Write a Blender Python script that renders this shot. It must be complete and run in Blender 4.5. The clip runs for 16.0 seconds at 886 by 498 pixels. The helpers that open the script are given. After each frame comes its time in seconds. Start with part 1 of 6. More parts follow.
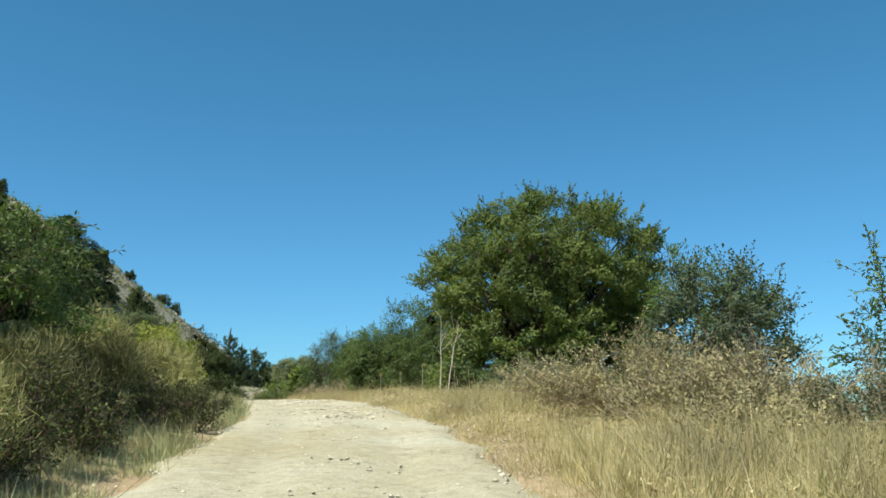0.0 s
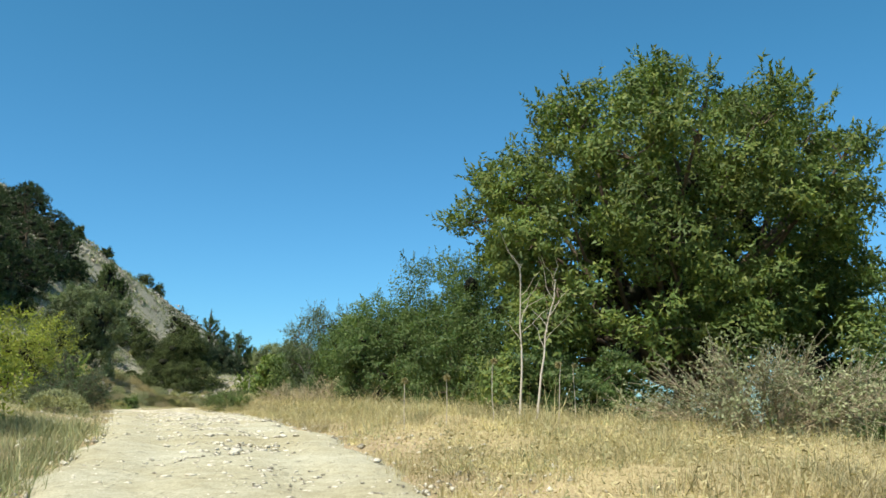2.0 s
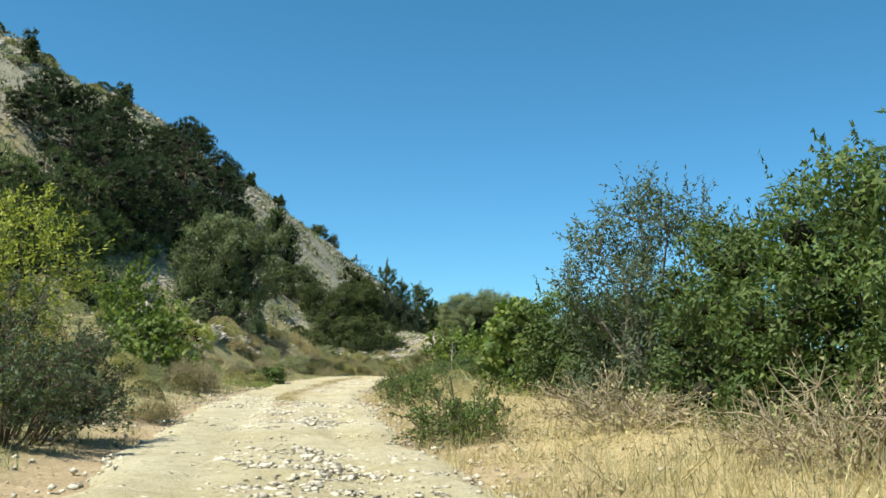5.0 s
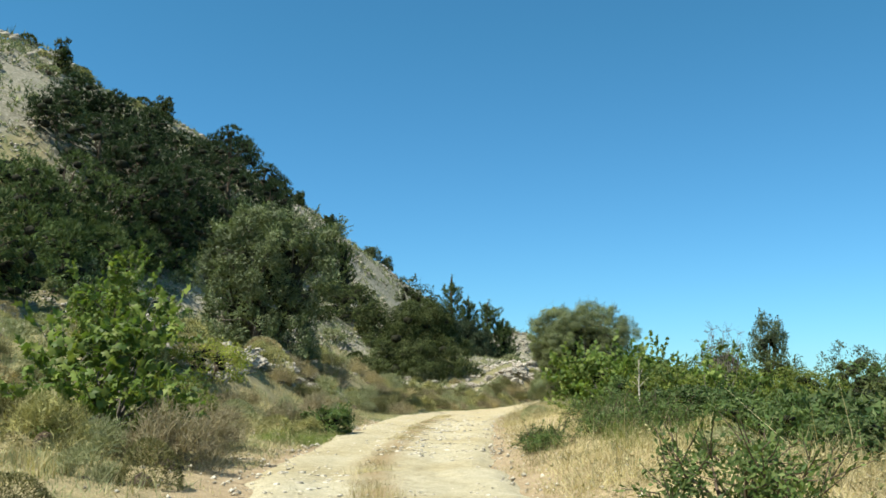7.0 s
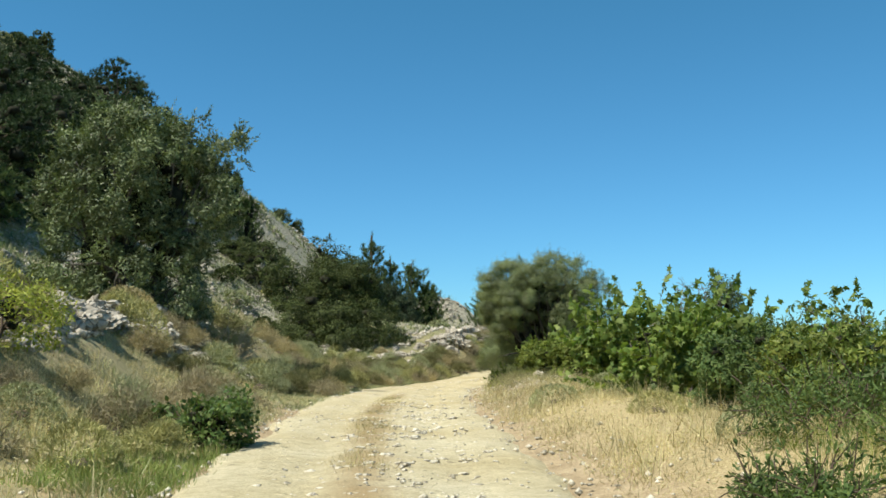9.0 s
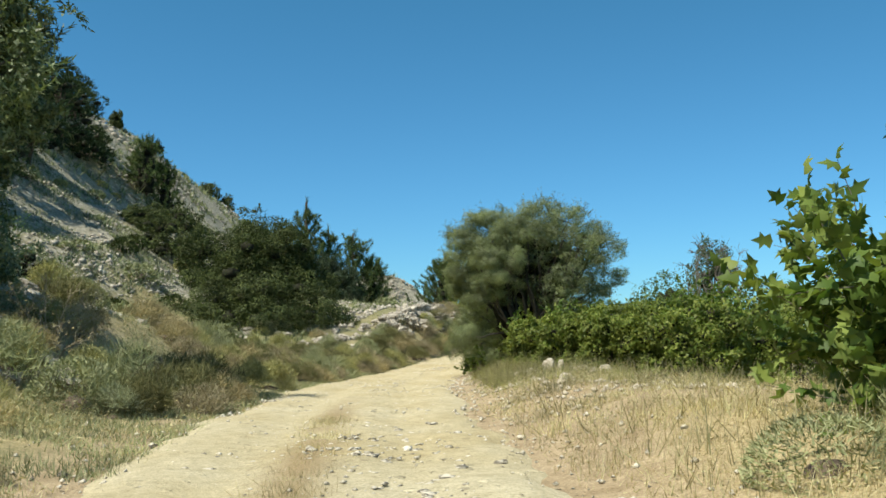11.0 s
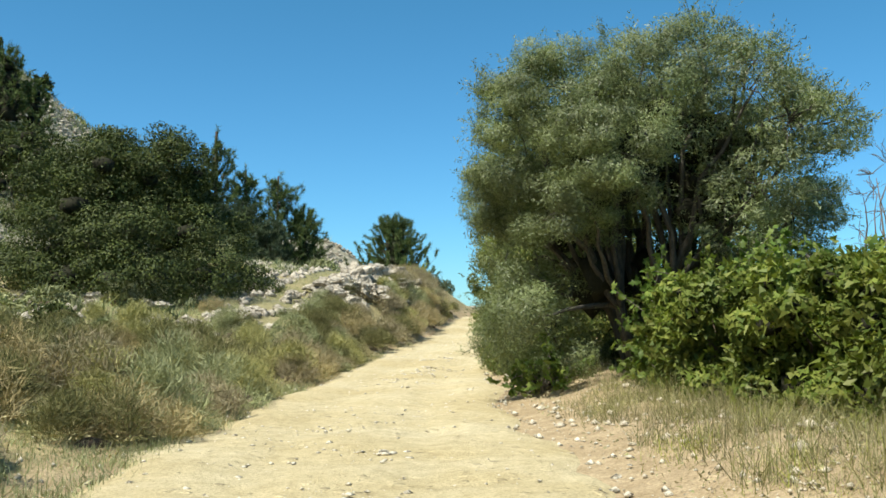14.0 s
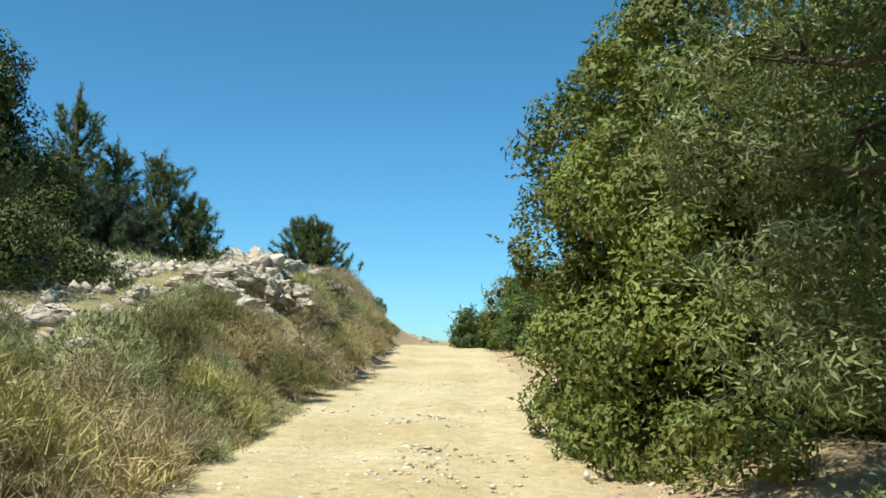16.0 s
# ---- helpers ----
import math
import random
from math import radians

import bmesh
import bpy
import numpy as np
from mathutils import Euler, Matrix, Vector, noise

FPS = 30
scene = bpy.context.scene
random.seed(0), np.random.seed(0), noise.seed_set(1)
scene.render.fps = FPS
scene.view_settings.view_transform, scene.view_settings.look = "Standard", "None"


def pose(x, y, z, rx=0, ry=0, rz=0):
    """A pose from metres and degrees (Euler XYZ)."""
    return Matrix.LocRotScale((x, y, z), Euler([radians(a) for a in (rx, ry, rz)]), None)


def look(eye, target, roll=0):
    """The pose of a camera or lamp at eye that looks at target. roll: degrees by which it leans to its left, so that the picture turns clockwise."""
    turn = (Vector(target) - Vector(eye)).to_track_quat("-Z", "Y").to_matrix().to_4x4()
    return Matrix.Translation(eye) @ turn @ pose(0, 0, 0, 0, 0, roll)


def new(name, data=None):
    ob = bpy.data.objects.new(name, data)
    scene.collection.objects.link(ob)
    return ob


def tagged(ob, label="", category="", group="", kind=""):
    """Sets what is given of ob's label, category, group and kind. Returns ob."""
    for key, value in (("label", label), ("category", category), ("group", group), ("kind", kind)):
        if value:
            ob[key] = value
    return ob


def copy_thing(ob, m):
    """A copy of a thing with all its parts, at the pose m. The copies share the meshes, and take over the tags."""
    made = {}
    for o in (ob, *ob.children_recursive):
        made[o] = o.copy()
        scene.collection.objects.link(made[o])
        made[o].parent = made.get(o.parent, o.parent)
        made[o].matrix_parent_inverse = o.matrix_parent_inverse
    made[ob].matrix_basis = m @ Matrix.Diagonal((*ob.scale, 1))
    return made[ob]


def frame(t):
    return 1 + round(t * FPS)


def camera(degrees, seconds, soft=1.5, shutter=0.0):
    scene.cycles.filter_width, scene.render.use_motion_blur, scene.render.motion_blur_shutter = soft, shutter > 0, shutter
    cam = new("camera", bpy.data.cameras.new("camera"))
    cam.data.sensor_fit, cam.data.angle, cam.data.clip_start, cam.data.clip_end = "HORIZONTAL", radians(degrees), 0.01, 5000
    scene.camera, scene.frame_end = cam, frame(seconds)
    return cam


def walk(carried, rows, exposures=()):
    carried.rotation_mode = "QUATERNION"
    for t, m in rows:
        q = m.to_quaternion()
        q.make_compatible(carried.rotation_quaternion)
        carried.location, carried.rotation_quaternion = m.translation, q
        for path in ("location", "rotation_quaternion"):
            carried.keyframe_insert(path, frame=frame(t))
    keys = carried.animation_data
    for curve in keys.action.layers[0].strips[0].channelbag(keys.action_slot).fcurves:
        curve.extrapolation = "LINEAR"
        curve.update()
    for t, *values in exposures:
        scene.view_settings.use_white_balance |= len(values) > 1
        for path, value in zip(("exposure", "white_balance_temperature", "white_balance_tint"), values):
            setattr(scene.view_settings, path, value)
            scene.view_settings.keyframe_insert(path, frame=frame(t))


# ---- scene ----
cam = camera(52.7, 16.0, soft=1.6)
METRES, EYE, TILT, LEAN, TURN = 112.0, 1.3, 11.0, 0.0, 0.0
EXPOSURE, SKY, SUN = 0.55, 0.082, 4.6
ROWS = [
    (0.0, 0.0, 0.0, 0.0, -0.0, 0.0, 0.0),
    (0.5, -0.0034, 0.04, -0.0049, -2.07, 0.39, -0.68),
    (1.0, -0.0069, 0.0761, -0.0093, -1.63, -0.43, -0.99),
    (1.5, -0.0096, 0.1071, -0.0133, -0.8, -1.98, -0.73),
    (2.0, -0.0147, 0.149, -0.0178, -0.26, -0.89, -0.42),
    (2.5, -0.0201, 0.1822, -0.0223, 0.93, -0.56, -0.15),
    (3.0, -0.0268, 0.2153, -0.0271, 3.32, -1.09, 0.34),
    (3.5, -0.035, 0.2485, -0.0313, 5.77, 0.45, 1.06),
    (4.0, -0.0446, 0.2807, -0.0358, 7.61, -0.35, 1.03),
    (4.5, -0.0531, 0.3053, -0.0396, 8.83, -1.82, 0.75),
    (5.0, -0.0641, 0.3373, -0.046, 10.54, -3.6, 0.53),
    (7.5, -0.1196, 0.4722, -0.0706, 13.77, -1.63, 2.2),
    (8.0, -0.1289, 0.497, -0.0754, 12.36, -1.96, 1.95),
    (8.5, -0.1361, 0.5195, -0.0795, 10.34, -2.64, 1.63),
    (9.0, -0.1433, 0.5437, -0.0849, 7.86, -3.89, 1.5),
    (9.5, -0.1494, 0.5707, -0.0903, 6.25, -5.11, 1.52),
    (12.0, -0.1751, 0.7094, -0.1161, 2.93, -5.06, 1.43),
    (12.5, -0.1802, 0.7397, -0.1216, 2.14, -5.51, 1.17),
    (13.0, -0.1853, 0.77, -0.1275, 0.85, -6.36, 0.94),
    (13.5, -0.1897, 0.7977, -0.1332, 0.09, -6.76, 0.43),
    (14.0, -0.1941, 0.8291, -0.1393, -0.44, -6.59, -0.04),
    (14.5, -0.1983, 0.8594, -0.146, -0.53, -5.43, -0.54),
    (15.0, -0.2019, 0.8925, -0.1527, -0.94, -4.55, -0.58),
    (15.5, -0.204, 0.9224, -0.1593, -2.41, -4.0, -1.65),
    (16.0, -0.2052, 0.958, -0.1668, -6.14, -4.3, -2.94),
]

walk(cam, [(t, pose(0, 0, EYE, TILT, LEAN, TURN) @ pose(METRES * x, METRES * y, METRES * z, 90 + pitch, roll, yaw)) for t, x, y, z, yaw, pitch, roll in ROWS],
     exposures=[(0.0, EXPOSURE), (2.0, EXPOSURE + 0.14), (8.5, EXPOSURE + 0.13), (9.0, EXPOSURE + 0.03), (9.5, EXPOSURE - 0.05), (12.0, EXPOSURE - 0.05), (12.5, EXPOSURE + 0.1), (13.5, EXPOSURE + 0.08), (14.5, EXPOSURE + 0.2), (15.0, EXPOSURE + 0.2), (15.5, EXPOSURE + 0.1), (16.0, EXPOSURE + 0.1)])

# ---- sky and sun ----
SUN_AZ, SUN_EL = 224.0, 57.0        # compass bearing of the sun (clockwise from +y) and its height
world = bpy.data.worlds.new("sky")
scene.world = world
world.use_nodes = True
wn = world.node_tree.nodes
wl = world.node_tree.links
sky = wn.new("ShaderNodeTexSky")
sky.sky_type = "NISHITA"
sky.sun_disc = False
sky.sun_elevation = radians(SUN_EL)
sky.sun_rotation = radians(SUN_AZ)
sky.altitude = 200
sky.air_density = 1.0
sky.dust_density = 0.1
sky.ozone_density = 2.0
# the air's own blue, a little paler towards the horizon
way = wn.new("ShaderNodeTexCoord")
parts = wn.new("ShaderNodeSeparateXYZ")
rise = wn.new("ShaderNodeMapRange")
rise.inputs[1].default_value, rise.inputs[2].default_value = -0.02, 0.38
tone = wn.new("ShaderNodeMix")
tone.data_type = "RGBA"
tone.inputs[6].default_value = (0.43, 0.82, 1.14, 1)
tone.inputs[7].default_value = (0.37, 0.93, 1.05, 1)
tint = wn.new("ShaderNodeMix")
tint.data_type, tint.blend_type = "RGBA", "MULTIPLY"
tint.inputs[0].default_value = 1.0
wl.new(way.outputs["Generated"], parts.inputs[0])
wl.new(parts.outputs[2], rise.inputs[0])
wl.new(rise.outputs[0], tone.inputs[0])
wl.new(sky.outputs[0], tint.inputs[6])
# whiter towards the sun
side = wn.new("ShaderNodeVectorMath")
side.operation = "DOT_PRODUCT"
side.inputs[1].default_value = (math.sin(radians(SUN_AZ)) * math.cos(radians(SUN_EL)), math.cos(radians(SUN_AZ)) * math.cos(radians(SUN_EL)), math.sin(radians(SUN_EL)))
wl.new(way.outputs["Generated"], side.inputs[0])
glare = wn.new("ShaderNodeMapRange")
glare.interpolation_type = "SMOOTHSTEP"
glare.inputs[1].default_value, glare.inputs[2].default_value = 0.35, 1.0
wl.new(side.outputs["Value"], glare.inputs[0])
pale_sky = wn.new("ShaderNodeMix")
pale_sky.data_type = "RGBA"
pale_sky.inputs[7].default_value = (1.0, 1.0, 0.92, 1)
wl.new(glare.outputs[0], pale_sky.inputs[0])
wl.new(tone.outputs[2], pale_sky.inputs[6])
wl.new(pale_sky.outputs[2], tint.inputs[7])
wl.new(tint.outputs[2], wn["Background"].inputs[0])
wn["Background"].inputs[1].default_value = SKY
sun = new("sun", bpy.data.lights.new("sun", "SUN"))
sun.data.energy = SUN
sun.data.angle = radians(0.53)
sun.data.color = (1.0, 0.965, 0.86)
_d = Vector((math.sin(radians(SUN_AZ)) * math.cos(radians(SUN_EL)), math.cos(radians(SUN_AZ)) * math.cos(radians(SUN_EL)), math.sin(radians(SUN_EL))))
sun.matrix_world = look(_d * 300, (0, 0, 0))


# ---- materials ----
def mat(name, rough=0.8, spec=0.3):
    m = bpy.data.materials.new(name)
    m.use_nodes = True
    b = m.node_tree.nodes["Principled BSDF"]
    b.inputs["Roughness"].default_value = rough
    b.inputs["Specular IOR Level"].default_value = spec
    return m, m.node_tree.nodes, m.node_tree.links, b


def noise_node(nodes, links, scale, detail=4.0, rough=0.6, coord=None):
    n = nodes.new("ShaderNodeTexNoise")
    n.inputs["Scale"].default_value = scale
    n.inputs["Detail"].default_value = detail
    n.inputs["Roughness"].default_value = rough
    if coord is not None:
        links.new(coord, n.inputs["Vector"])
    return n


def ramp(nodes, links, src, stops):
    r = nodes.new("ShaderNodeValToRGB")
    e = r.color_ramp.elements
    while len(e) < len(stops):
        e.new(0.5)
    for k, (p, c) in enumerate(stops):
        e[k].position = p
        e[k].color = (*c, 1) if len(c) == 3 else c
    links.new(src, r.inputs[0])
    return r


def mix(nodes, links, fac, a, b, mode="MIX"):
    m = nodes.new("ShaderNodeMix")
    m.data_type = "RGBA"
    m.blend_type = mode
    for sock, v in ((m.inputs[0], fac), (m.inputs[6], a), (m.inputs[7], b)):
        if isinstance(v, (int, float)):
            sock.default_value = v
        elif isinstance(v, tuple):
            sock.default_value = (*v, 1)
        else:
            links.new(v, sock)
    return m.outputs[2]


def bump(nodes, links, bsdf, height, strength=0.5, distance=0.05):
    b = nodes.new("ShaderNodeBump")
    b.inputs["Strength"].default_value = strength
    b.inputs["Distance"].default_value = distance
    links.new(height, b.inputs["Height"])
    links.new(b.outputs[0], bsdf.inputs["Normal"])


def leaf_mat(name, cols, rough=0.55, through_light=0.3, spec=0.18):
    """Leaves: colour varies from leaf to leaf and from bough to bough; some sunlight passes through."""
    m, n, l, b = mat(name, rough, spec)
    geo = n.new("ShaderNodeNewGeometry")
    cols = [(c[0] * 0.96, c[1] * 0.97, c[2] * 1.4) if c[1] > 1.08 * c[0] else (c[0] * 0.95, c[1], c[2] * 1.12) for c in cols]
    r = ramp(n, l, geo.outputs["Random Per Island"], [(k / max(1, len(cols) - 1), c) for k, c in enumerate(cols)])
    tc = n.new("ShaderNodeTexCoord")
    big = noise_node(n, l, 0.9, 2.0, 0.5, tc.outputs["Object"])
    # random bough tone, widened to paint clump highlights into the leaf colour
    tone = ramp(n, l, big.outputs[0], [(0.3, (0.6, 0.6, 0.62)), (0.7, (1.25, 1.25, 1.12))])
    col = mix(n, l, 1.0, r.outputs[0], tone.outputs[0], "MULTIPLY")
    l.new(col, b.inputs["Base Color"])
    tr = n.new("ShaderNodeBsdfTranslucent")
    tcol = mix(n, l, 1.0, col, (1.15, 1.25, 0.6), "MULTIPLY")
    l.new(tcol, tr.inputs["Color"])
    ms = n.new("ShaderNodeMixShader")
    ms.inputs[0].default_value = through_light
    l.new(b.outputs[0], ms.inputs[1])
    l.new(tr.outputs[0], ms.inputs[2])
    l.new(ms.outputs[0], n["Material Output"].inputs[0])
    return m


def bark_mat(name, a, c):
    m, n, l, b = mat(name, 0.9, 0.2)
    tc = n.new("ShaderNodeTexCoord")
    mp = n.new("ShaderNodeMapping")
    mp.inputs["Scale"].default_value = (9, 9, 2.5)
    l.new(tc.outputs["Object"], mp.inputs[0])
    t = noise_node(n, l, 2.0, 6.0, 0.7, mp.outputs[0])
    r = ramp(n, l, t.outputs[0], [(0.3, a), (0.7, c)])
    l.new(r.outputs[0], b.inputs["Base Color"])
    bump(n, l, b, t.outputs[0], 0.6, 0.02)
    return m


LEAF = {
    "broad": leaf_mat("broad_leaves", [(0.075, 0.12, 0.022), (0.135, 0.185, 0.036), (0.11, 0.165, 0.036), (0.22, 0.23, 0.055), (0.085, 0.135, 0.025)]),
    "light": leaf_mat("light_green_leaves", [(0.068, 0.12, 0.027), (0.115, 0.175, 0.038), (0.17, 0.22, 0.05)]),
    "almond": leaf_mat("dusty_leaves", [(0.06, 0.095, 0.045), (0.11, 0.15, 0.06), (0.15, 0.17, 0.07)]),
    "hedge": leaf_mat("hedge_leaves", [(0.05, 0.095, 0.023), (0.09, 0.145, 0.033), (0.135, 0.185, 0.045), (0.115, 0.14, 0.042)]),
    "olive": leaf_mat("olive_leaves", [(0.10, 0.126, 0.037), (0.175, 0.208, 0.064), (0.30, 0.338, 0.118), (0.125, 0.153, 0.045)], 0.45, 0.3, 0.35),
    "wild_olive": leaf_mat("dusky_olive_leaves", [(0.076, 0.104, 0.03), (0.135, 0.172, 0.053), (0.225, 0.265, 0.09), (0.098, 0.128, 0.037)], 0.5, 0.2, 0.3),
    "pine": leaf_mat("pine_needles", [(0.022, 0.043, 0.013), (0.044, 0.072, 0.02), (0.075, 0.105, 0.03)], 0.6, 0.15),
    "blue_pine": leaf_mat("blue_green_pine_needles", [(0.045, 0.07, 0.028), (0.08, 0.11, 0.045), (0.12, 0.15, 0.065)], 0.6, 0.12, 0.15),
    "young_pine": leaf_mat("young_pine_needles", [(0.05, 0.085, 0.022), (0.105, 0.15, 0.036), (0.175, 0.215, 0.06)], 0.65, 0.15, 0.15),
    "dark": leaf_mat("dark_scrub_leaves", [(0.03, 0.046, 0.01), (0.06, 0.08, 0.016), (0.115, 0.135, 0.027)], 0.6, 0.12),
    "lentisk": leaf_mat("glossy_scrub_leaves", [(0.075, 0.12, 0.02), (0.135, 0.18, 0.03), (0.205, 0.225, 0.042), (0.185, 0.17, 0.05)], 0.6, 0.22, 0.25),
    "fig": leaf_mat("fig_leaves", [(0.085, 0.145, 0.022), (0.15, 0.215, 0.036), (0.25, 0.30, 0.055)], 0.5, 0.35),
    "bramble": leaf_mat("bramble_leaves", [(0.09, 0.135, 0.018), (0.165, 0.215, 0.03), (0.245, 0.265, 0.045), (0.12, 0.17, 0.024)], 0.5, 0.3),
    "broom": leaf_mat("yellow_green_leaves", [(0.22, 0.26, 0.03), (0.32, 0.35, 0.05), (0.41, 0.40, 0.07)], 0.6, 0.3),
    "cushion": leaf_mat("dry_cushion_stalks", [(0.24, 0.225, 0.08), (0.37, 0.335, 0.12), (0.50, 0.45, 0.19), (0.30, 0.285, 0.105)], 0.8, 0.1, 0.1),
    "mound": leaf_mat("olive_cushion_stalks", [(0.10, 0.10, 0.04), (0.165, 0.155, 0.06), (0.27, 0.24, 0.10), (0.135, 0.13, 0.05)], 0.8, 0.1, 0.1),
    "rusty": leaf_mat("rusty_cushion_stalks", [(0.31, 0.235, 0.105), (0.44, 0.34, 0.16), (0.42, 0.355, 0.185)], 0.8, 0.1, 0.1),
    "grey": leaf_mat("grey_green_stalks", [(0.21, 0.222, 0.10), (0.305, 0.312, 0.145), (0.42, 0.41, 0.215)], 0.8, 0.1, 0.1),
    "straw": leaf_mat("dry_grass_blades", [(0.31, 0.24, 0.105), (0.48, 0.385, 0.185), (0.68, 0.58, 0.335), (0.39, 0.31, 0.145)], 0.8, 0.2, 0.1),
    "dead": leaf_mat("dead_leaves", [(0.35, 0.29, 0.14), (0.50, 0.43, 0.225), (0.25, 0.205, 0.10), (0.33, 0.32, 0.15)], 0.8, 0.1, 0.1),
    "sage": leaf_mat("sage_green_stalks", [(0.19, 0.20, 0.10), (0.27, 0.28, 0.145), (0.36, 0.36, 0.20)], 0.85, 0.1, 0.1),
    "heath": leaf_mat("brown_heath_stalks", [(0.20, 0.155, 0.085), (0.32, 0.255, 0.14), (0.46, 0.38, 0.23), (0.26, 0.225, 0.12)], 0.85, 0.1, 0.1),
    "green": leaf_mat("green_grass_blades", [(0.14, 0.20, 0.04), (0.22, 0.28, 0.06), (0.28, 0.27, 0.09)], 0.7, 0.25, 0.2),
}
BARK = {
    "grey": bark_mat("grey_bark", (0.10, 0.085, 0.07), (0.24, 0.21, 0.17)),
    "brown": bark_mat("brown_bark", (0.06, 0.045, 0.03), (0.16, 0.12, 0.085)),
    "olive": bark_mat("dark_olive_bark", (0.045, 0.04, 0.032), (0.13, 0.115, 0.09)),
    "pale": bark_mat("pale_dead_wood", (0.36, 0.31, 0.24), (0.58, 0.53, 0.44)),
    "twig": bark_mat("grey_dry_twigs", (0.25, 0.205, 0.13), (0.46, 0.39, 0.265)),
}


def ground_mat():
    m, n, l, b = mat("dry_hillside_soil", 0.95, 0.1)
    tc = n.new("ShaderNodeTexCoord")
    o = tc.outputs["Object"]
    n1 = noise_node(n, l, 0.22, 5, 0.65, o)
    n2 = noise_node(n, l, 2.6, 6, 0.7, o)
    n3 = noise_node(n, l, 14.0, 5, 0.7, o)
    soil = ramp(n, l, n2.outputs[0], [(0.25, (0.19, 0.165, 0.085)), (0.5, (0.31, 0.265, 0.145)), (0.75, (0.43, 0.37, 0.22))])
    dry = ramp(n, l, n3.outputs[0], [(0.3, (0.13, 0.135, 0.06)), (0.7, (0.29, 0.27, 0.13))])
    base = mix(n, l, ramp(n, l, n1.outputs[0], [(0.4, (0, 0, 0)), (0.6, (1, 1, 1))]).outputs[0], soil.outputs[0], dry.outputs[0])
    stone = ramp(n, l, n2.outputs[0], [(0.3, (0.15, 0.14, 0.09)), (0.5, (0.27, 0.25, 0.18)), (0.68, (0.45, 0.425, 0.34))])
    at = n.new("ShaderNodeAttribute")
    at.attribute_name = "stony"
    brk = n.new("ShaderNodeMath")
    brk.operation = "ADD"
    l.new(at.outputs["Fac"], brk.inputs[0])
    l.new(n1.outputs[0], brk.inputs[1])
    brk2 = n.new("ShaderNodeMath")
    brk2.operation = "ADD"
    l.new(brk.outputs[0], brk2.inputs[0])
    l.new(n3.outputs[0], brk2.inputs[1])
    half = n.new("ShaderNodeMapRange")
    half.inputs[1].default_value, half.inputs[2].default_value = 1.46, 1.58
    l.new(brk2.outputs[0], half.inputs[0])
    at2 = n.new("ShaderNodeAttribute")
    at2.attribute_name = "dusty"
    pale0 = ramp(n, l, n2.outputs[0], [(0.3, (0.33, 0.25, 0.145)), (0.7, (0.55, 0.44, 0.28))])
    n4 = noise_node(n, l, 32.0, 4, 0.7, o)
    grit = ramp(n, l, n4.outputs[0], [(0.32, (0.58, 0.56, 0.52)), (0.66, (1.12, 1.12, 1.12))])
    pale = mix(n, l, 1.0, pale0.outputs[0], grit.outputs[0], "MULTIPLY")
    brk3 = n.new("ShaderNodeMath")
    brk3.operation = "ADD"
    l.new(at2.outputs["Fac"], brk3.inputs[0])
    l.new(n3.outputs[0], brk3.inputs[1])
    dust = n.new("ShaderNodeMapRange")
    dust.inputs[1].default_value, dust.inputs[2].default_value = 0.75, 1.15
    l.new(brk3.outputs[0], dust.inputs[0])
    at3 = n.new("ShaderNodeAttribute")
    at3.attribute_name = "litter"
    chaff = ramp(n, l, n4.outputs[0], [(0.3, (0.20, 0.15, 0.07)), (0.48, (0.39, 0.31, 0.155)), (0.7, (0.60, 0.51, 0.30))])
    brk4 = n.new("ShaderNodeMath")
    brk4.operation = "ADD"
    l.new(at3.outputs["Fac"], brk4.inputs[0])
    l.new(n2.outputs[0], brk4.inputs[1])
    strewn = n.new("ShaderNodeMapRange")
    strewn.inputs[1].default_value, strewn.inputs[2].default_value = 0.8, 1.2
    l.new(brk4.outputs[0], strewn.inputs[0])
    land = mix(n, l, strewn.outputs[0], mix(n, l, half.outputs[0], base, stone.outputs[0]), chaff.outputs[0])
    l.new(mix(n, l, dust.outputs[0], land, pale), b.inputs["Base Color"])
    hh = mix(n, l, 0.5, n2.outputs[0], n3.outputs[0])
    bump(n, l, b, hh, 0.7, 0.12)
    return m


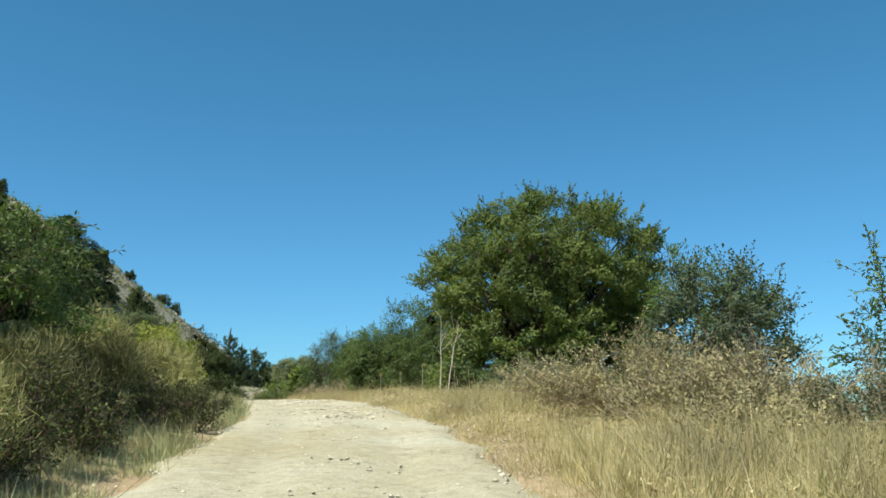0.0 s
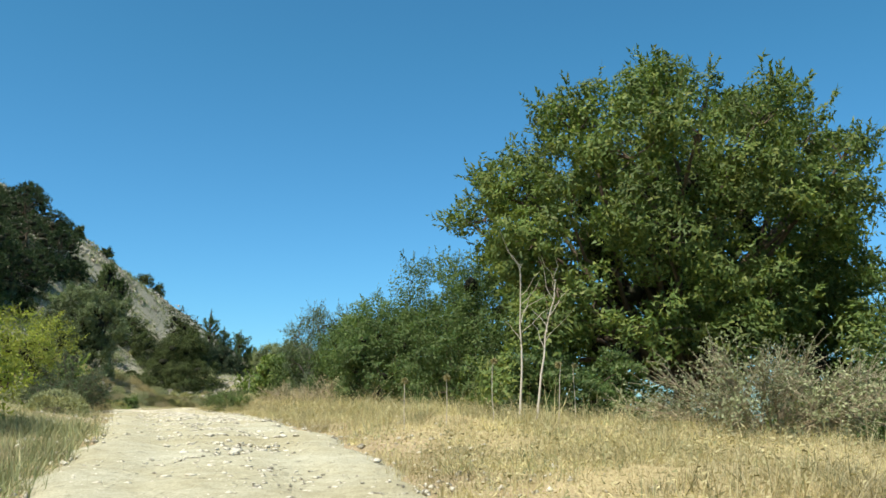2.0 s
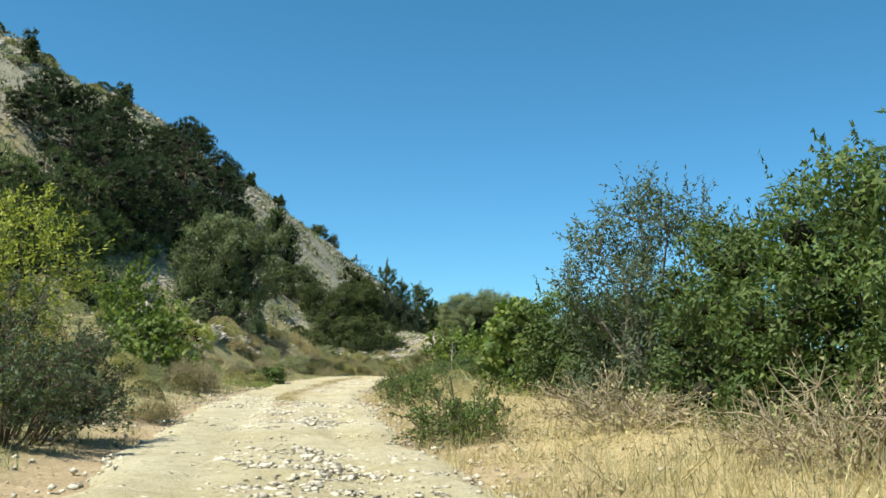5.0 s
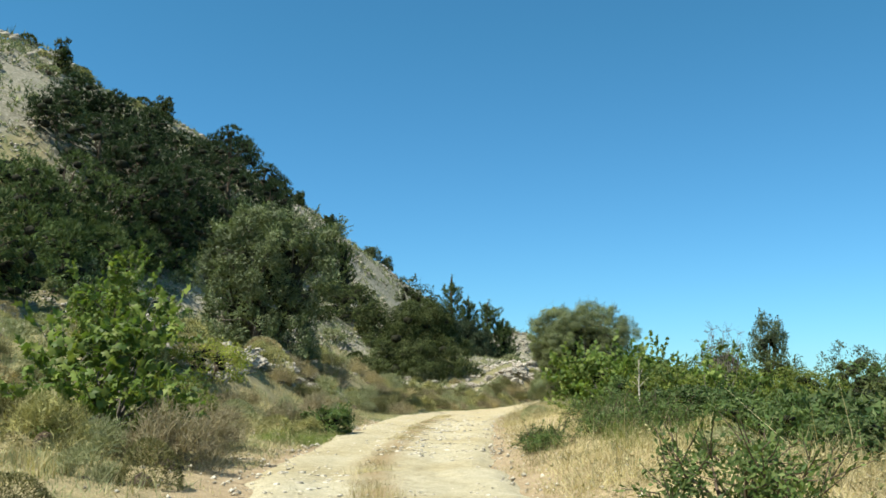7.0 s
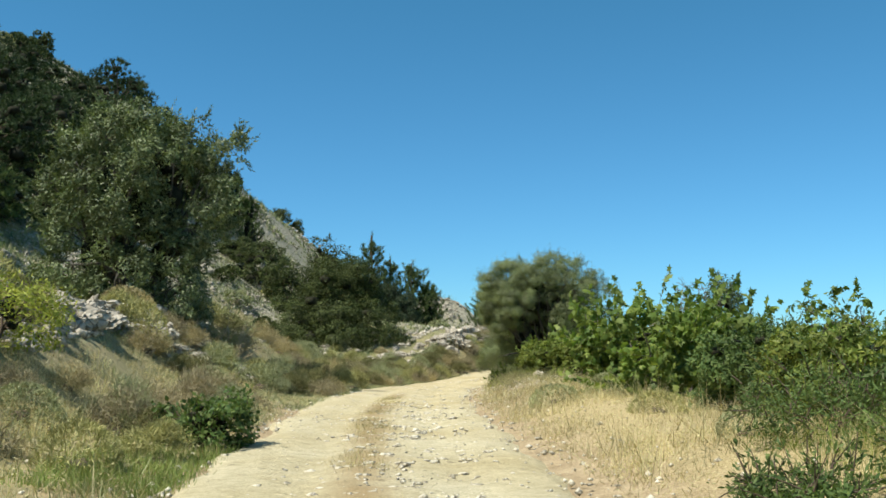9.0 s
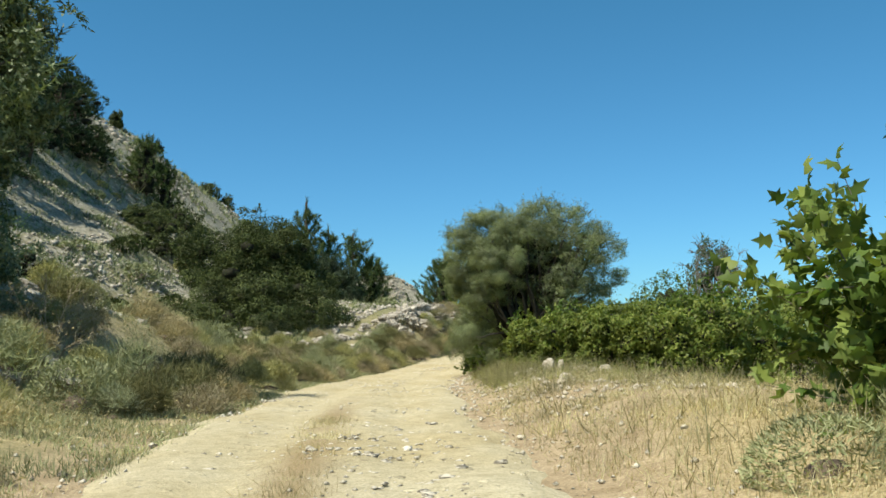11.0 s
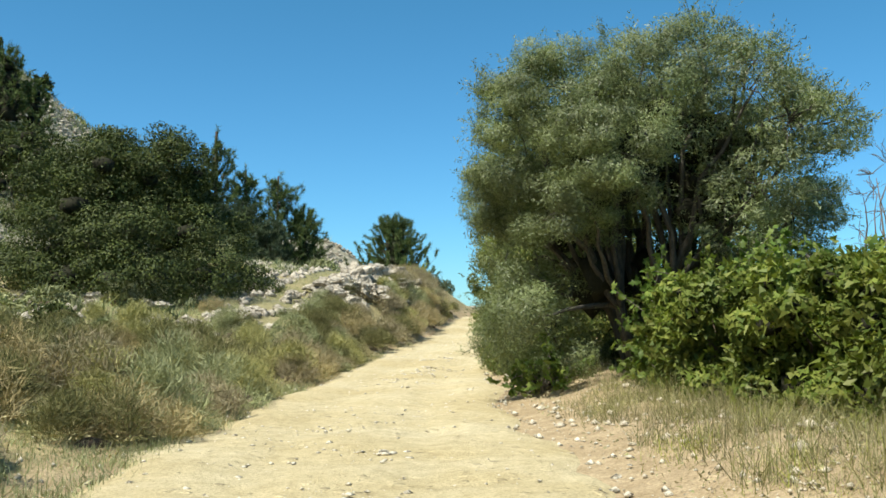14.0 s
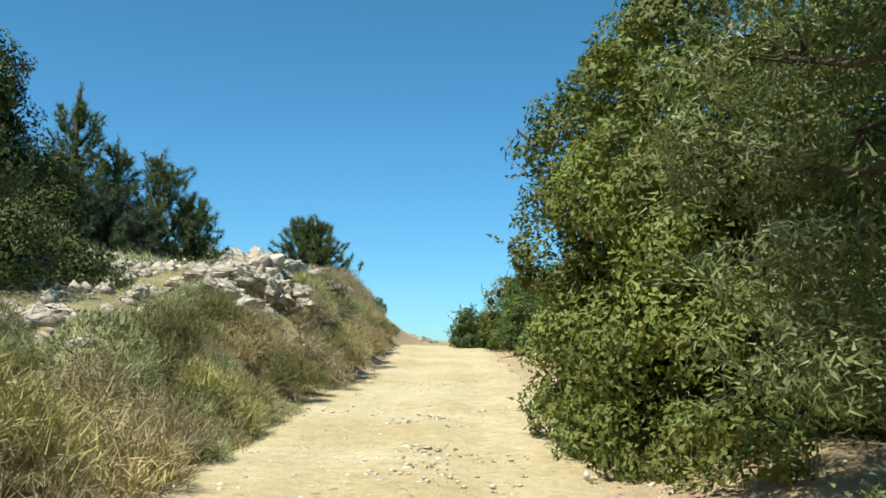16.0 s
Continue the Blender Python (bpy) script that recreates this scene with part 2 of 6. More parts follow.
def road_mat():
    m, n, l, b = mat("pale_limestone_dirt", 0.95, 0.1)
    tc = n.new("ShaderNodeTexCoord")
    o = tc.outputs["Object"]
    n1 = noise_node(n, l, 0.35, 4, 0.6, o)
    n2 = noise_node(n, l, 5.0, 6, 0.7, o)
    n3 = noise_node(n, l, 38.0, 4, 0.7, o)
    a = ramp(n, l, n1.outputs[0], [(0.35, (0.55, 0.445, 0.265)), (0.65, (0.66, 0.565, 0.39))])
    c = ramp(n, l, n2.outputs[0], [(0.32, (0.80, 0.79, 0.76)), (0.55, (1.0, 1.0, 1.0)), (0.7, (1.1, 1.1, 1.11))])
    e = ramp(n, l, n3.outputs[0], [(0.32, (0.62, 0.61, 0.58)), (0.5, (0.95, 0.95, 0.95)), (0.68, (1.1, 1.1, 1.1))])
    xyz = n.new("ShaderNodeSeparateXYZ")
    l.new(o, xyz.inputs[0])
    far = n.new("ShaderNodeMapRange")
    far.inputs[1].default_value, far.inputs[2].default_value = 30.0, 95.0
    l.new(xyz.outputs[1], far.inputs[0])
    earth = mix(n, l, far.outputs[0], (0.77, 0.86, 0.92), (0.88, 0.90, 0.83))
    col = mix(n, l, 1.0, mix(n, l, 1.0, mix(n, l, 1.0, a.outputs[0], earth, "MULTIPLY"), c.outputs[0], "MULTIPLY"), e.outputs[0], "MULTIPLY")
    vor = n.new("ShaderNodeTexVoronoi")
    vor.inputs["Scale"].default_value = 7.0
    warp = mix(n, l, 0.06, o, n2.outputs["Color"])
    l.new(warp, vor.inputs["Vector"])
    sep = n.new("ShaderNodeSeparateColor")
    l.new(vor.outputs["Color"], sep.inputs[0])
    size = n.new("ShaderNodeMath")
    size.operation = "MULTIPLY_ADD"
    size.inputs[1].default_value, size.inputs[2].default_value = 0.75, -0.36
    l.new(sep.outputs[0], size.inputs[0])
    gap = n.new("ShaderNodeMath")
    gap.operation = "SUBTRACT"
    l.new(size.outputs[0], gap.inputs[0])
    l.new(vor.outputs["Distance"], gap.inputs[1])
    stone = n.new("ShaderNodeMapRange")
    stone.inputs[1].default_value, stone.inputs[2].default_value = -0.06, 0.10
    l.new(gap.outputs[0], stone.inputs[0])
    tone = ramp(n, l, sep.outputs[1], [(0.0, (0.68, 0.68, 0.70)), (1.0, (1.28, 1.28, 1.28))])
    stones = mix(n, l, 1.0, col, tone.outputs[0], "MULTIPLY")
    mid = n.new("ShaderNodeAttribute")
    mid.attribute_name = "strip"
    soil = mix(n, l, 1.0, (0.34, 0.255, 0.135), e.outputs[0], "MULTIPLY")
    l.new(mix(n, l, mid.outputs["Fac"], mix(n, l, stone.outputs[0], col, stones), soil), b.inputs["Base Color"])
    bump(n, l, b, mix(n, l, 0.35, mix(n, l, 0.5, n3.outputs[0], stone.outputs[0]), n2.outputs[0]), 0.9, 0.06)
    return m


def rock_mat(name, a, c, scale=3.0, seams=0.45):
    m, n, l, b = mat(name, 0.9, 0.2)
    tc = n.new("ShaderNodeTexCoord")
    oi = n.new("ShaderNodeObjectInfo")
    o = tc.outputs["Object"]
    n1 = noise_node(n, l, scale, 7, 0.72, o)
    n2 = noise_node(n, l, scale * 0.3, 3, 0.6, o)
    r = ramp(n, l, n1.outputs[0], [(0.28, a), (0.72, c)])
    w = ramp(n, l, n2.outputs[0], [(0.35, (0.72, 0.70, 0.66)), (0.7, (1.1, 1.08, 1.04))])
    crack = n.new("ShaderNodeTexVoronoi")
    crack.feature = "DISTANCE_TO_EDGE"
    crack.inputs["Scale"].default_value = scale * 0.9
    l.new(mix(n, l, 0.12, o, n1.outputs["Color"]), crack.inputs["Vector"])
    seam = ramp(n, l, crack.outputs["Distance"], [(0.0, (seams, seams * 0.96, seams * 0.9)), (0.07, (1, 1, 1))])
    worn = mix(n, l, 1.0, r.outputs[0], w.outputs[0], "MULTIPLY")
    l.new(mix(n, l, 1.0, worn, seam.outputs[0], "MULTIPLY"), b.inputs["Base Color"])
    bump(n, l, b, mix(n, l, 0.4, n1.outputs[0], seam.outputs[0]), 1.0, 0.08)
    return m


# twig filler for crown interiors, near black: inner shade put into its colour
CROWN_SHADE = bark_mat("dark_inner_crown_shade", (0.012, 0.013, 0.007), (0.034, 0.033, 0.018))
GROUND, ROAD = ground_mat(), road_mat()
ROCK = rock_mat("grey_limestone", (0.28, 0.255, 0.205), (0.66, 0.615, 0.52))
CREAM = rock_mat("cream_limestone", (0.48, 0.43, 0.33), (0.74, 0.68, 0.56), 4.0, 0.85)
PEBBLE = rock_mat("pale_gravel", (0.62, 0.57, 0.45), (0.82, 0.78, 0.66), 6.0)

# ---- the lie of the land ----
rng = np.random.default_rng(7)
_lat = np.random.default_rng(3).random((256, 256))


def vn(x, y, s):
    """Smooth value noise, -0.5 to 0.5, with features about s metres across."""
    x, y = np.asarray(x, float) / s, np.asarray(y, float) / s
    i, j = np.floor(x).astype(int), np.floor(y).astype(int)
    f, g = x - i, y - j
    f, g = f * f * (3 - 2 * f), g * g * (3 - 2 * g)
    i, j, i2, j2 = i % 256, j % 256, (i + 1) % 256, (j + 1) % 256
    return (_lat[i, j] * (1 - f) + _lat[i2, j] * f) * (1 - g) + (_lat[i, j2] * (1 - f) + _lat[i2, j2] * f) * g - 0.5


ROAD_Y = [-60, 0, 8.5, 16.8, 24, 31.6, 38, 45, 53, 58.8, 64.7, 80.5, 87.4, 94, 101, 109, 118, 124, 130, 137, 143, 150, 165, 180, 205]
ROAD_X = [0, -0.4, -1.1, -1.9, -3.2, -5.2, -7.4, -9.7, -12.7, -14.6, -16.7, -20.0, -21.0, -21.8, -22.5, -22.8, -22.3, -21.5, -20.5, -19.6, -19.0, -18.3, -13.6, -5.0, 12]
ROAD_Z = [-3.0, 0, 0.6, 1.2, 1.62, 2.05, 2.2, 2.28, 2.33, 2.34, 2.3, 2.4, 2.42, 2.38, 2.28, 2.15, 2.2, 2.4, 2.65, 2.95, 3.3, 3.7, 3.9, 3.6, 3.0]
_yy = np.arange(-60, 206, 1.0)


def _smooth(v):
    k = np.hanning(9)
    k /= k.sum()
    return np.convolve(np.pad(v, 4, mode="edge"), k, "valid")


_cx, _cz = _smooth(np.interp(_yy, ROAD_Y, ROAD_X)), _smooth(np.interp(_yy, ROAD_Y, ROAD_Z))


def road_x(y):
    return np.interp(y, _yy, _cx)


def road_z(y):
    return np.interp(y, _yy, _cz)


def step(a, b, v):
    t = np.clip((v - a) / (b - a), 0, 1)
    return t * t * (3 - 2 * t)


def height(x, y):
    """The ground's height, vectorised."""
    x, y = np.asarray(x, float), np.asarray(y, float)
    u = x - road_x(y)
    zr = road_z(y)
    v = np.maximum(np.where(y > 135, road_x(np.minimum(y, 135)) - x, -u), 0) * step(-1.0, 3.0, -u)
    w = np.maximum(u, 0)
    hill = np.interp(v, [0, 2.4, 7, 12, 19, 22.5, 25, 28, 34, 44, 54, 73, 110, 200, 400, 3000], [0, 0, 0.7, 1.1, 1.7, 3.1, 5.3, 7.7, 11.5, 20.5, 30.4, 44.6, 58.5, 66, 61, 20])
    g = np.interp(y, [-2500, -50, 10, 45, 90, 130, 170, 190, 271, 330, 420, 3000], [0.1, 0.5, 0.52, 0.58, 0.72, 0.86, 1.0, 1.0, 0.80, 0.5, 0.1, 0.0])
    z = zr + hill * g
    z = z + 1.0 * step(2.4, 5.5, v) * step(30, 12, y)
    z = z + 2.2 * step(2.0, 4.6, -u) * step(116, 140, y) * step(166, 150, y)
    z = z + 2.0 * step(4.5, 9, v) * step(60, 78, y) * step(116, 100, y)
    z = z + 3.6 * np.exp(-((x + 103) / 10) ** 2 - ((y - 160) / 11) ** 2) + 3.0 * np.exp(-((x + 87) / 8) ** 2 - ((y - 224) / 11) ** 2)
    z = z + 8.3 * np.exp(-((x + 36) / 10) ** 2 - ((y - 200) / 18) ** 2)
    fall = np.interp(w, [0, 2.4, 4.5, 9, 30, 90, 250, 3000], [0, 0, 0.25, 0.1, -8, -24, -40, -45])
    flat = np.interp(w, [0, 2.4, 4.0, 6, 9, 14, 40, 90, 250, 3000], [0, 0, 0.4, 0.35, -0.25, -0.9, -1.6, -8, -40, -45])
    k = step(38, 66, y)
    z = z + np.where(u > 0, fall * (1 - k) + flat * k, 0)
    off = step(2.0, 5.0, np.abs(u))
    z = z + off * (0.35 * vn(x, y, 3.1) + 0.16 * vn(x, y, 1.1)) + step(10, 40, v) * (3.5 * vn(x, y, 24) + 2.2 * vn(x, y, 8.5)) + step(9, 16, v) * 0.9 * vn(x, y, 4.0)
    z = z + step(120, 500, np.hypot(x, y - 60)) * 25 * vn(x, y, 190)
    rut = 0.05 * np.exp(-((np.abs(u) - 0.85) / 0.35) ** 2)
    return z - (rut + 0.03 * vn(x, y, 1.7)) * step(2.2, 1.6, np.abs(u))


def hz(x, y):
    return float(height(x, y))


def mesh_from(name, verts, faces4=None, faces3=None, material=None, smooth=False):
    """A mesh from arrays of corners, four-cornered and three-cornered faces."""
    me = bpy.data.meshes.new(name)
    q = np.zeros((0, 4), int) if faces4 is None else np.asarray(faces4, int)
    t = np.zeros((0, 3), int) if faces3 is None else np.asarray(faces3, int)
    me.vertices.add(len(verts))
    me.vertices.foreach_set("co", np.asarray(verts, np.float32).ravel())
    nl = q.size + t.size
    me.loops.add(nl)
    me.loops.foreach_set("vertex_index", np.concatenate([q.ravel(), t.ravel()]).astype(np.int32))
    me.polygons.add(len(q) + len(t))
    starts = np.concatenate([np.arange(len(q)) * 4, q.size + np.arange(len(t)) * 3]).astype(np.int32)
    me.polygons.foreach_set("loop_start", starts)
    me.update(calc_edges=True)
    if smooth:
        me.polygons.foreach_set("use_smooth", np.ones(len(q) + len(t), bool))
    if material:
        me.materials.append(material)
    me.validate()
    return me


def spread(fine, lo, hi, far, grow=1.16):
    """Sample lines: even from lo to hi, then ever wider out to far."""
    mid = list(np.arange(lo, hi + 1e-6, fine))
    s, a = fine, []
    v = hi
    while v < far:
        s *= grow
        v += s
        a.append(v)
    s, b = fine, []
    v = lo
    while v > -far:
        s *= grow
        v -= s
        b.append(v)
    return np.array(b[::-1] + mid + a)


us, ys = spread(0.42, -13, 10, 2600, 1.12), spread(0.7, -6, 158, 2600, 1.13)
U, Y = np.meshgrid(us, ys)
X = road_x(Y) + U
Z = height(X, Y) - 0.07 * step(2.3, 1.9, np.abs(U)) * step(-70, -50, Y) * step(205, 195, Y)
nu, ny = len(us), len(ys)
idx = np.arange(nu * ny).reshape(ny, nu)
quads = np.stack([idx[:-1, :-1], idx[:-1, 1:], idx[1:, 1:], idx[1:, :-1]], -1).reshape(-1, 4)
gm = mesh_from("ground", np.stack([X, Y, Z], -1).reshape(-1, 3), quads, None, GROUND, True)
stony = np.clip(step(9, 16, -U) * step(60, 85, Y) * 0.16 + step(25, 60, -U) * 0.10 + 0.28 * step(46, 62, -U) + 0.22 * step(20, 26, -U) * step(52, 44, -U) * step(118, 135, Y) + 0.14 * step(24, 34, -U) * step(165, 185, Y) + 0.2 * step(172, 186, Y) * step(230, 215, Y) * step(-48, -42, X) * step(-20, -26, X) + 0.35 * step(3, 5, -U) * step(116, 130, Y) + 0.75 * vn(X, Y, 6.0) * step(6, 12, -U) + 0.15 * step(8, 10, -U) * step(22, 17, -U) * step(84, 94, Y) * step(136, 126, Y), 0, 1)
attr = gm.attributes.new("stony", "FLOAT", "POINT")
attr.data.foreach_set("value", stony.ravel().astype(np.float32))
dusty = np.clip(step(4.2, 2.0, np.abs(U)) * 0.75 + 0.75 * step(2, 3, U) * step(8.5, 5.5, U) * step(80, 88, Y) * step(170, 150, Y), 0, 1)
attr = gm.attributes.new("dusty", "FLOAT", "POINT")
attr.data.foreach_set("value", dusty.ravel().astype(np.float32))
litter = np.clip(step(1.8, 2.6, U) * step(11, 7, U) * step(8, 20, Y) * step(96, 82, Y) * 0.75 + step(1.8, 2.4, -U) * step(7, 4, -U) * step(40, 60, Y) * 0.5, 0, 1)
attr = gm.attributes.new("litter", "FLOAT", "POINT")
attr.data.foreach_set("value", litter.ravel().astype(np.float32))
ground = tagged(new("ground", gm), "dry stony hillside with straw and pale limestone", "ground", kind="structure")

# the track: a strip with ragged edges, just proud of the ground
ry = np.arange(-25, 195, 0.22)
ru = np.linspace(-1, 1, 33)
A, B = np.meshgrid(ru, ry)
wide = 2.35 + 0.3 * np.interp(B, [0, 30, 60, 85, 100, 130, 160], [0.0, 0.0, -0.2, 0.3, 1.1, 0.8, 0.4])
RX = road_x(B) + A * wide
edge = np.abs(A) + 0.22 * vn(RX, B, 1.9) + 0.12 * vn(RX, B, 0.55)
RZ = height(RX, B) + 0.035 - 0.16 * step(0.72, 1.0, edge) + 0.03 * vn(RX, B, 0.9) + (0.02 + 0.05 * step(0.6, 0.2, np.abs(A - 0.25))) * vn(RX, B, 0.4)
k = np.arange(A.size).reshape(A.shape)
rq = np.stack([k[:-1, :-1], k[:-1, 1:], k[1:, 1:], k[1:, :-1]], -1).reshape(-1, 4)
road_mesh = mesh_from("road", np.stack([RX, B, RZ], -1).reshape(-1, 3), rq, None, ROAD, True)
# the unworn earth between the wheel ruts
strip = np.exp(-((A * wide + 0.2) / 0.3) ** 2) * step(50, 60, B) * step(96, 86, B) * np.clip(0.95 + 1.5 * vn(RX, B, 1.4) + 0.9 * vn(RX, B, 0.4), 0, 1)
attr = road_mesh.attributes.new("strip", "FLOAT", "POINT")
attr.data.foreach_set("value", strip.ravel().astype(np.float32))
tagged(new("road", road_mesh), "pale cream unpaved limestone track with worn wheel ruts", "road", kind="structure")



# ---- plant building ----
BALL = []
for _k in (1, 2):
    _bm = bmesh.new()
    bmesh.ops.create_icosphere(_bm, subdivisions=_k, radius=1.0)
    BALL.append(([v.co[:] for v in _bm.verts], [[v.index for v in f.verts] for f in _bm.faces]))
    _bm.free()


def unit(v):
    return v / np.maximum(np.linalg.norm(v, axis=-1, keepdims=True), 1e-9)


def leaves(name, p, d, length, width, material, r, fold=0.15, plain=False, lobed=False, face=None):
    """One small pointed leaf for each point p, growing the way d (plain: three-cornered, for far plants and fine stalks)."""
    n = len(p)
    d = unit(d)
    if face is not None:
        f = unit(face)
        d = unit(d - 0.6 * (d * f).sum(1, keepdims=True) * f)
    s = unit(np.cross(d, r.normal(size=(n, 3)) if face is None else face + 0.32 * r.normal(size=(n, 3))))
    up = np.cross(s, d)
    ln = (length * r.uniform(0.65, 1.3, n))[:, None]
    wd = (width * r.uniform(0.7, 1.25, n))[:, None]
    if plain:
        V = np.stack([p + s * wd * 0.5, p - s * wd * 0.5, p + d * ln - up * ln * fold], 1).reshape(-1, 3)
        return mesh_from(name, V, None, np.arange(3 * n).reshape(n, 3), material)
    if lobed:
        ring = [(0.0, 0.0, 0), (0.12, 0.42, 0.05), (0.42, 0.22, 0), (0.62, 0.5, 0.12), (0.66, 0.2, 0.05), (1.0, 0.0, 0.3), (0.66, -0.2, 0.05), (0.62, -0.5, 0.12), (0.42, -0.22, 0), (0.12, -0.42, 0.05)]
        V = np.stack([p + d * ln * f + s * wd * g - up * ln * h for f, g, h in ring], 1).reshape(-1, 3)
        T = np.array([(0, 1, 2), (0, 2, 8), (0, 8, 9), (2, 3, 4), (2, 4, 6), (2, 6, 8), (8, 6, 7), (4, 5, 6)])
        return mesh_from(name, V, None, (T[None] + (np.arange(n) * 10)[:, None, None]).reshape(-1, 3), material)
    mid = p + d * ln * 0.5 - up * ln * fold * 0.4
    V = np.stack([p, mid + s * wd * 0.5, p + d * ln - up * ln * fold, mid - s * wd * 0.5], 1).reshape(-1, 3)
    return mesh_from(name, V, np.arange(4 * n).reshape(n, 4), None, material)


def tubes(name, paths, sides, material):
    """Tapered round stems along paths of (point, radius)."""
    V, Q, base = [], [], 0
    ang = np.linspace(0, 2 * np.pi, sides, endpoint=False)
    for path in paths:
        P = np.array([q[0] for q in path], float)
        R = np.array([q[1] for q in path], float)
        T = unit(np.gradient(P, axis=0))
        ref = np.array([1.0, 0.2, 0.1]) if abs(T[0][0]) < 0.8 else np.array([0.1, 1.0, 0.2])
        S = unit(np.cross(T, ref))
        W = np.cross(T, S)
        ring = P[:, None] + R[:, None, None] * (np.cos(ang)[None, :, None] * S[:, None] + np.sin(ang)[None, :, None] * W[:, None])
        V.append(ring.reshape(-1, 3))
        m = len(P)
        i = np.arange(m - 1)[:, None] * sides + np.arange(sides)[None]
        j = np.arange(m - 1)[:, None] * sides + (np.arange(sides)[None] + 1) % sides
        Q.append(base + np.stack([i, j, j + sides, i + sides], -1).reshape(-1, 4))
        base += m * sides
    return mesh_from(name, np.concatenate(V), np.concatenate(Q), None, material, True)


def stem(a, b, r0, r1, r, wob=0.12, n=6, sag=0.0):
    """A slightly crooked, tapering path from a to b."""
    a, b = np.array(a, float), np.array(b, float)
    L = np.linalg.norm(b - a)
    t = np.linspace(0, 1, n)
    off = np.cumsum(r.normal(size=(n, 3)), 0) * wob * L / n
    off -= off[0]
    off -= t[:, None] * off[-1] * 0.7
    pts = a + (b - a) * t[:, None] + off
    pts[:, 2] += sag * L * np.sin(np.pi * t)
    return [(pts[i], r0 + (r1 - r0) * t[i]) for i in range(n)]


def lumps(name, C, R, r, material, rough=0.2, fine=0):
    """Uneven round filler masses inside a crown or shrub, one for each centre."""
    C, R = np.asarray(C, float), np.asarray(R, float)
    v0, f0 = np.array(BALL[fine][0]), np.array(BALL[fine][1])
    W = v0[None] * (1 + rough * r.normal(size=(len(C), len(v0), 1))) * R[:, None] + C[:, None]
    F = f0[None] + (np.arange(len(C)) * len(v0))[:, None, None]
    return mesh_from(name, W.reshape(-1, 3), None, F.reshape(-1, 3), material)


def part(name, me, parent, label="", kind=""):
    ob = new(name, me)
    ob.parent = parent
    return tagged(ob, label, kind=kind)


def thing(name, x, y, z, label, category, group="", kind=""):
    e = new(name)
    e.empty_display_size = 0.3
    e.location = (x, y, z)
    return tagged(e, label, category, group, kind)


def boughs_in(rx, ry, H, lo, n, r, size, skirt, skirt_way=None, box=2.0):
    """Boughs: overlapping round masses that fill a crown from lo to H, as (centre, radii); skirt: low ones that reach the ground."""
    out = []
    zc, rz = (lo + H) / 2, (H - lo) / 2
    for i in range(n):
        th = i * 2.399 + r.uniform(-0.5, 0.5)
        h = -0.7 + 1.62 * (i + 0.5) / n
        q = math.sqrt(max(0.05, 1 - abs(h) ** box))
        s = size * r.uniform(0.7, 1.25)
        k = r.uniform(0.75, 1.0) * (1 - 0.8 * s)
        out.append((np.array([rx * q * math.cos(th) * k, ry * q * math.sin(th) * k, zc + rz * h * (1 - 0.75 * s)]), np.array([rx, ry, min(rz, 1.1 * rx)]) * s))
    for i in range(max(2, n // 7)):
        o = r.normal(size=3) * np.array([rx, ry, rz]) * 0.22
        out.append((np.array([0, 0, zc]) + o, np.array([rx, ry, min(rz, 1.1 * rx)]) * r.uniform(0.34, 0.46)))
    for i in range(skirt):
        th = i * 2 * math.pi / skirt + r.uniform(-0.3, 0.3) if skirt_way is None else skirt_way + 2.6 * (i / skirt - 0.5)
        s = r.uniform(0.26, 0.4)
        k = r.uniform(0.5, 0.72)
        z = H * r.uniform(0.08, 0.24)
        out.append((np.array([rx * math.cos(th) * k, ry * math.sin(th) * k, z]), np.array([rx * s, ry * s, max(0.2 * H, 0.6 * rx * s)])))
    return out


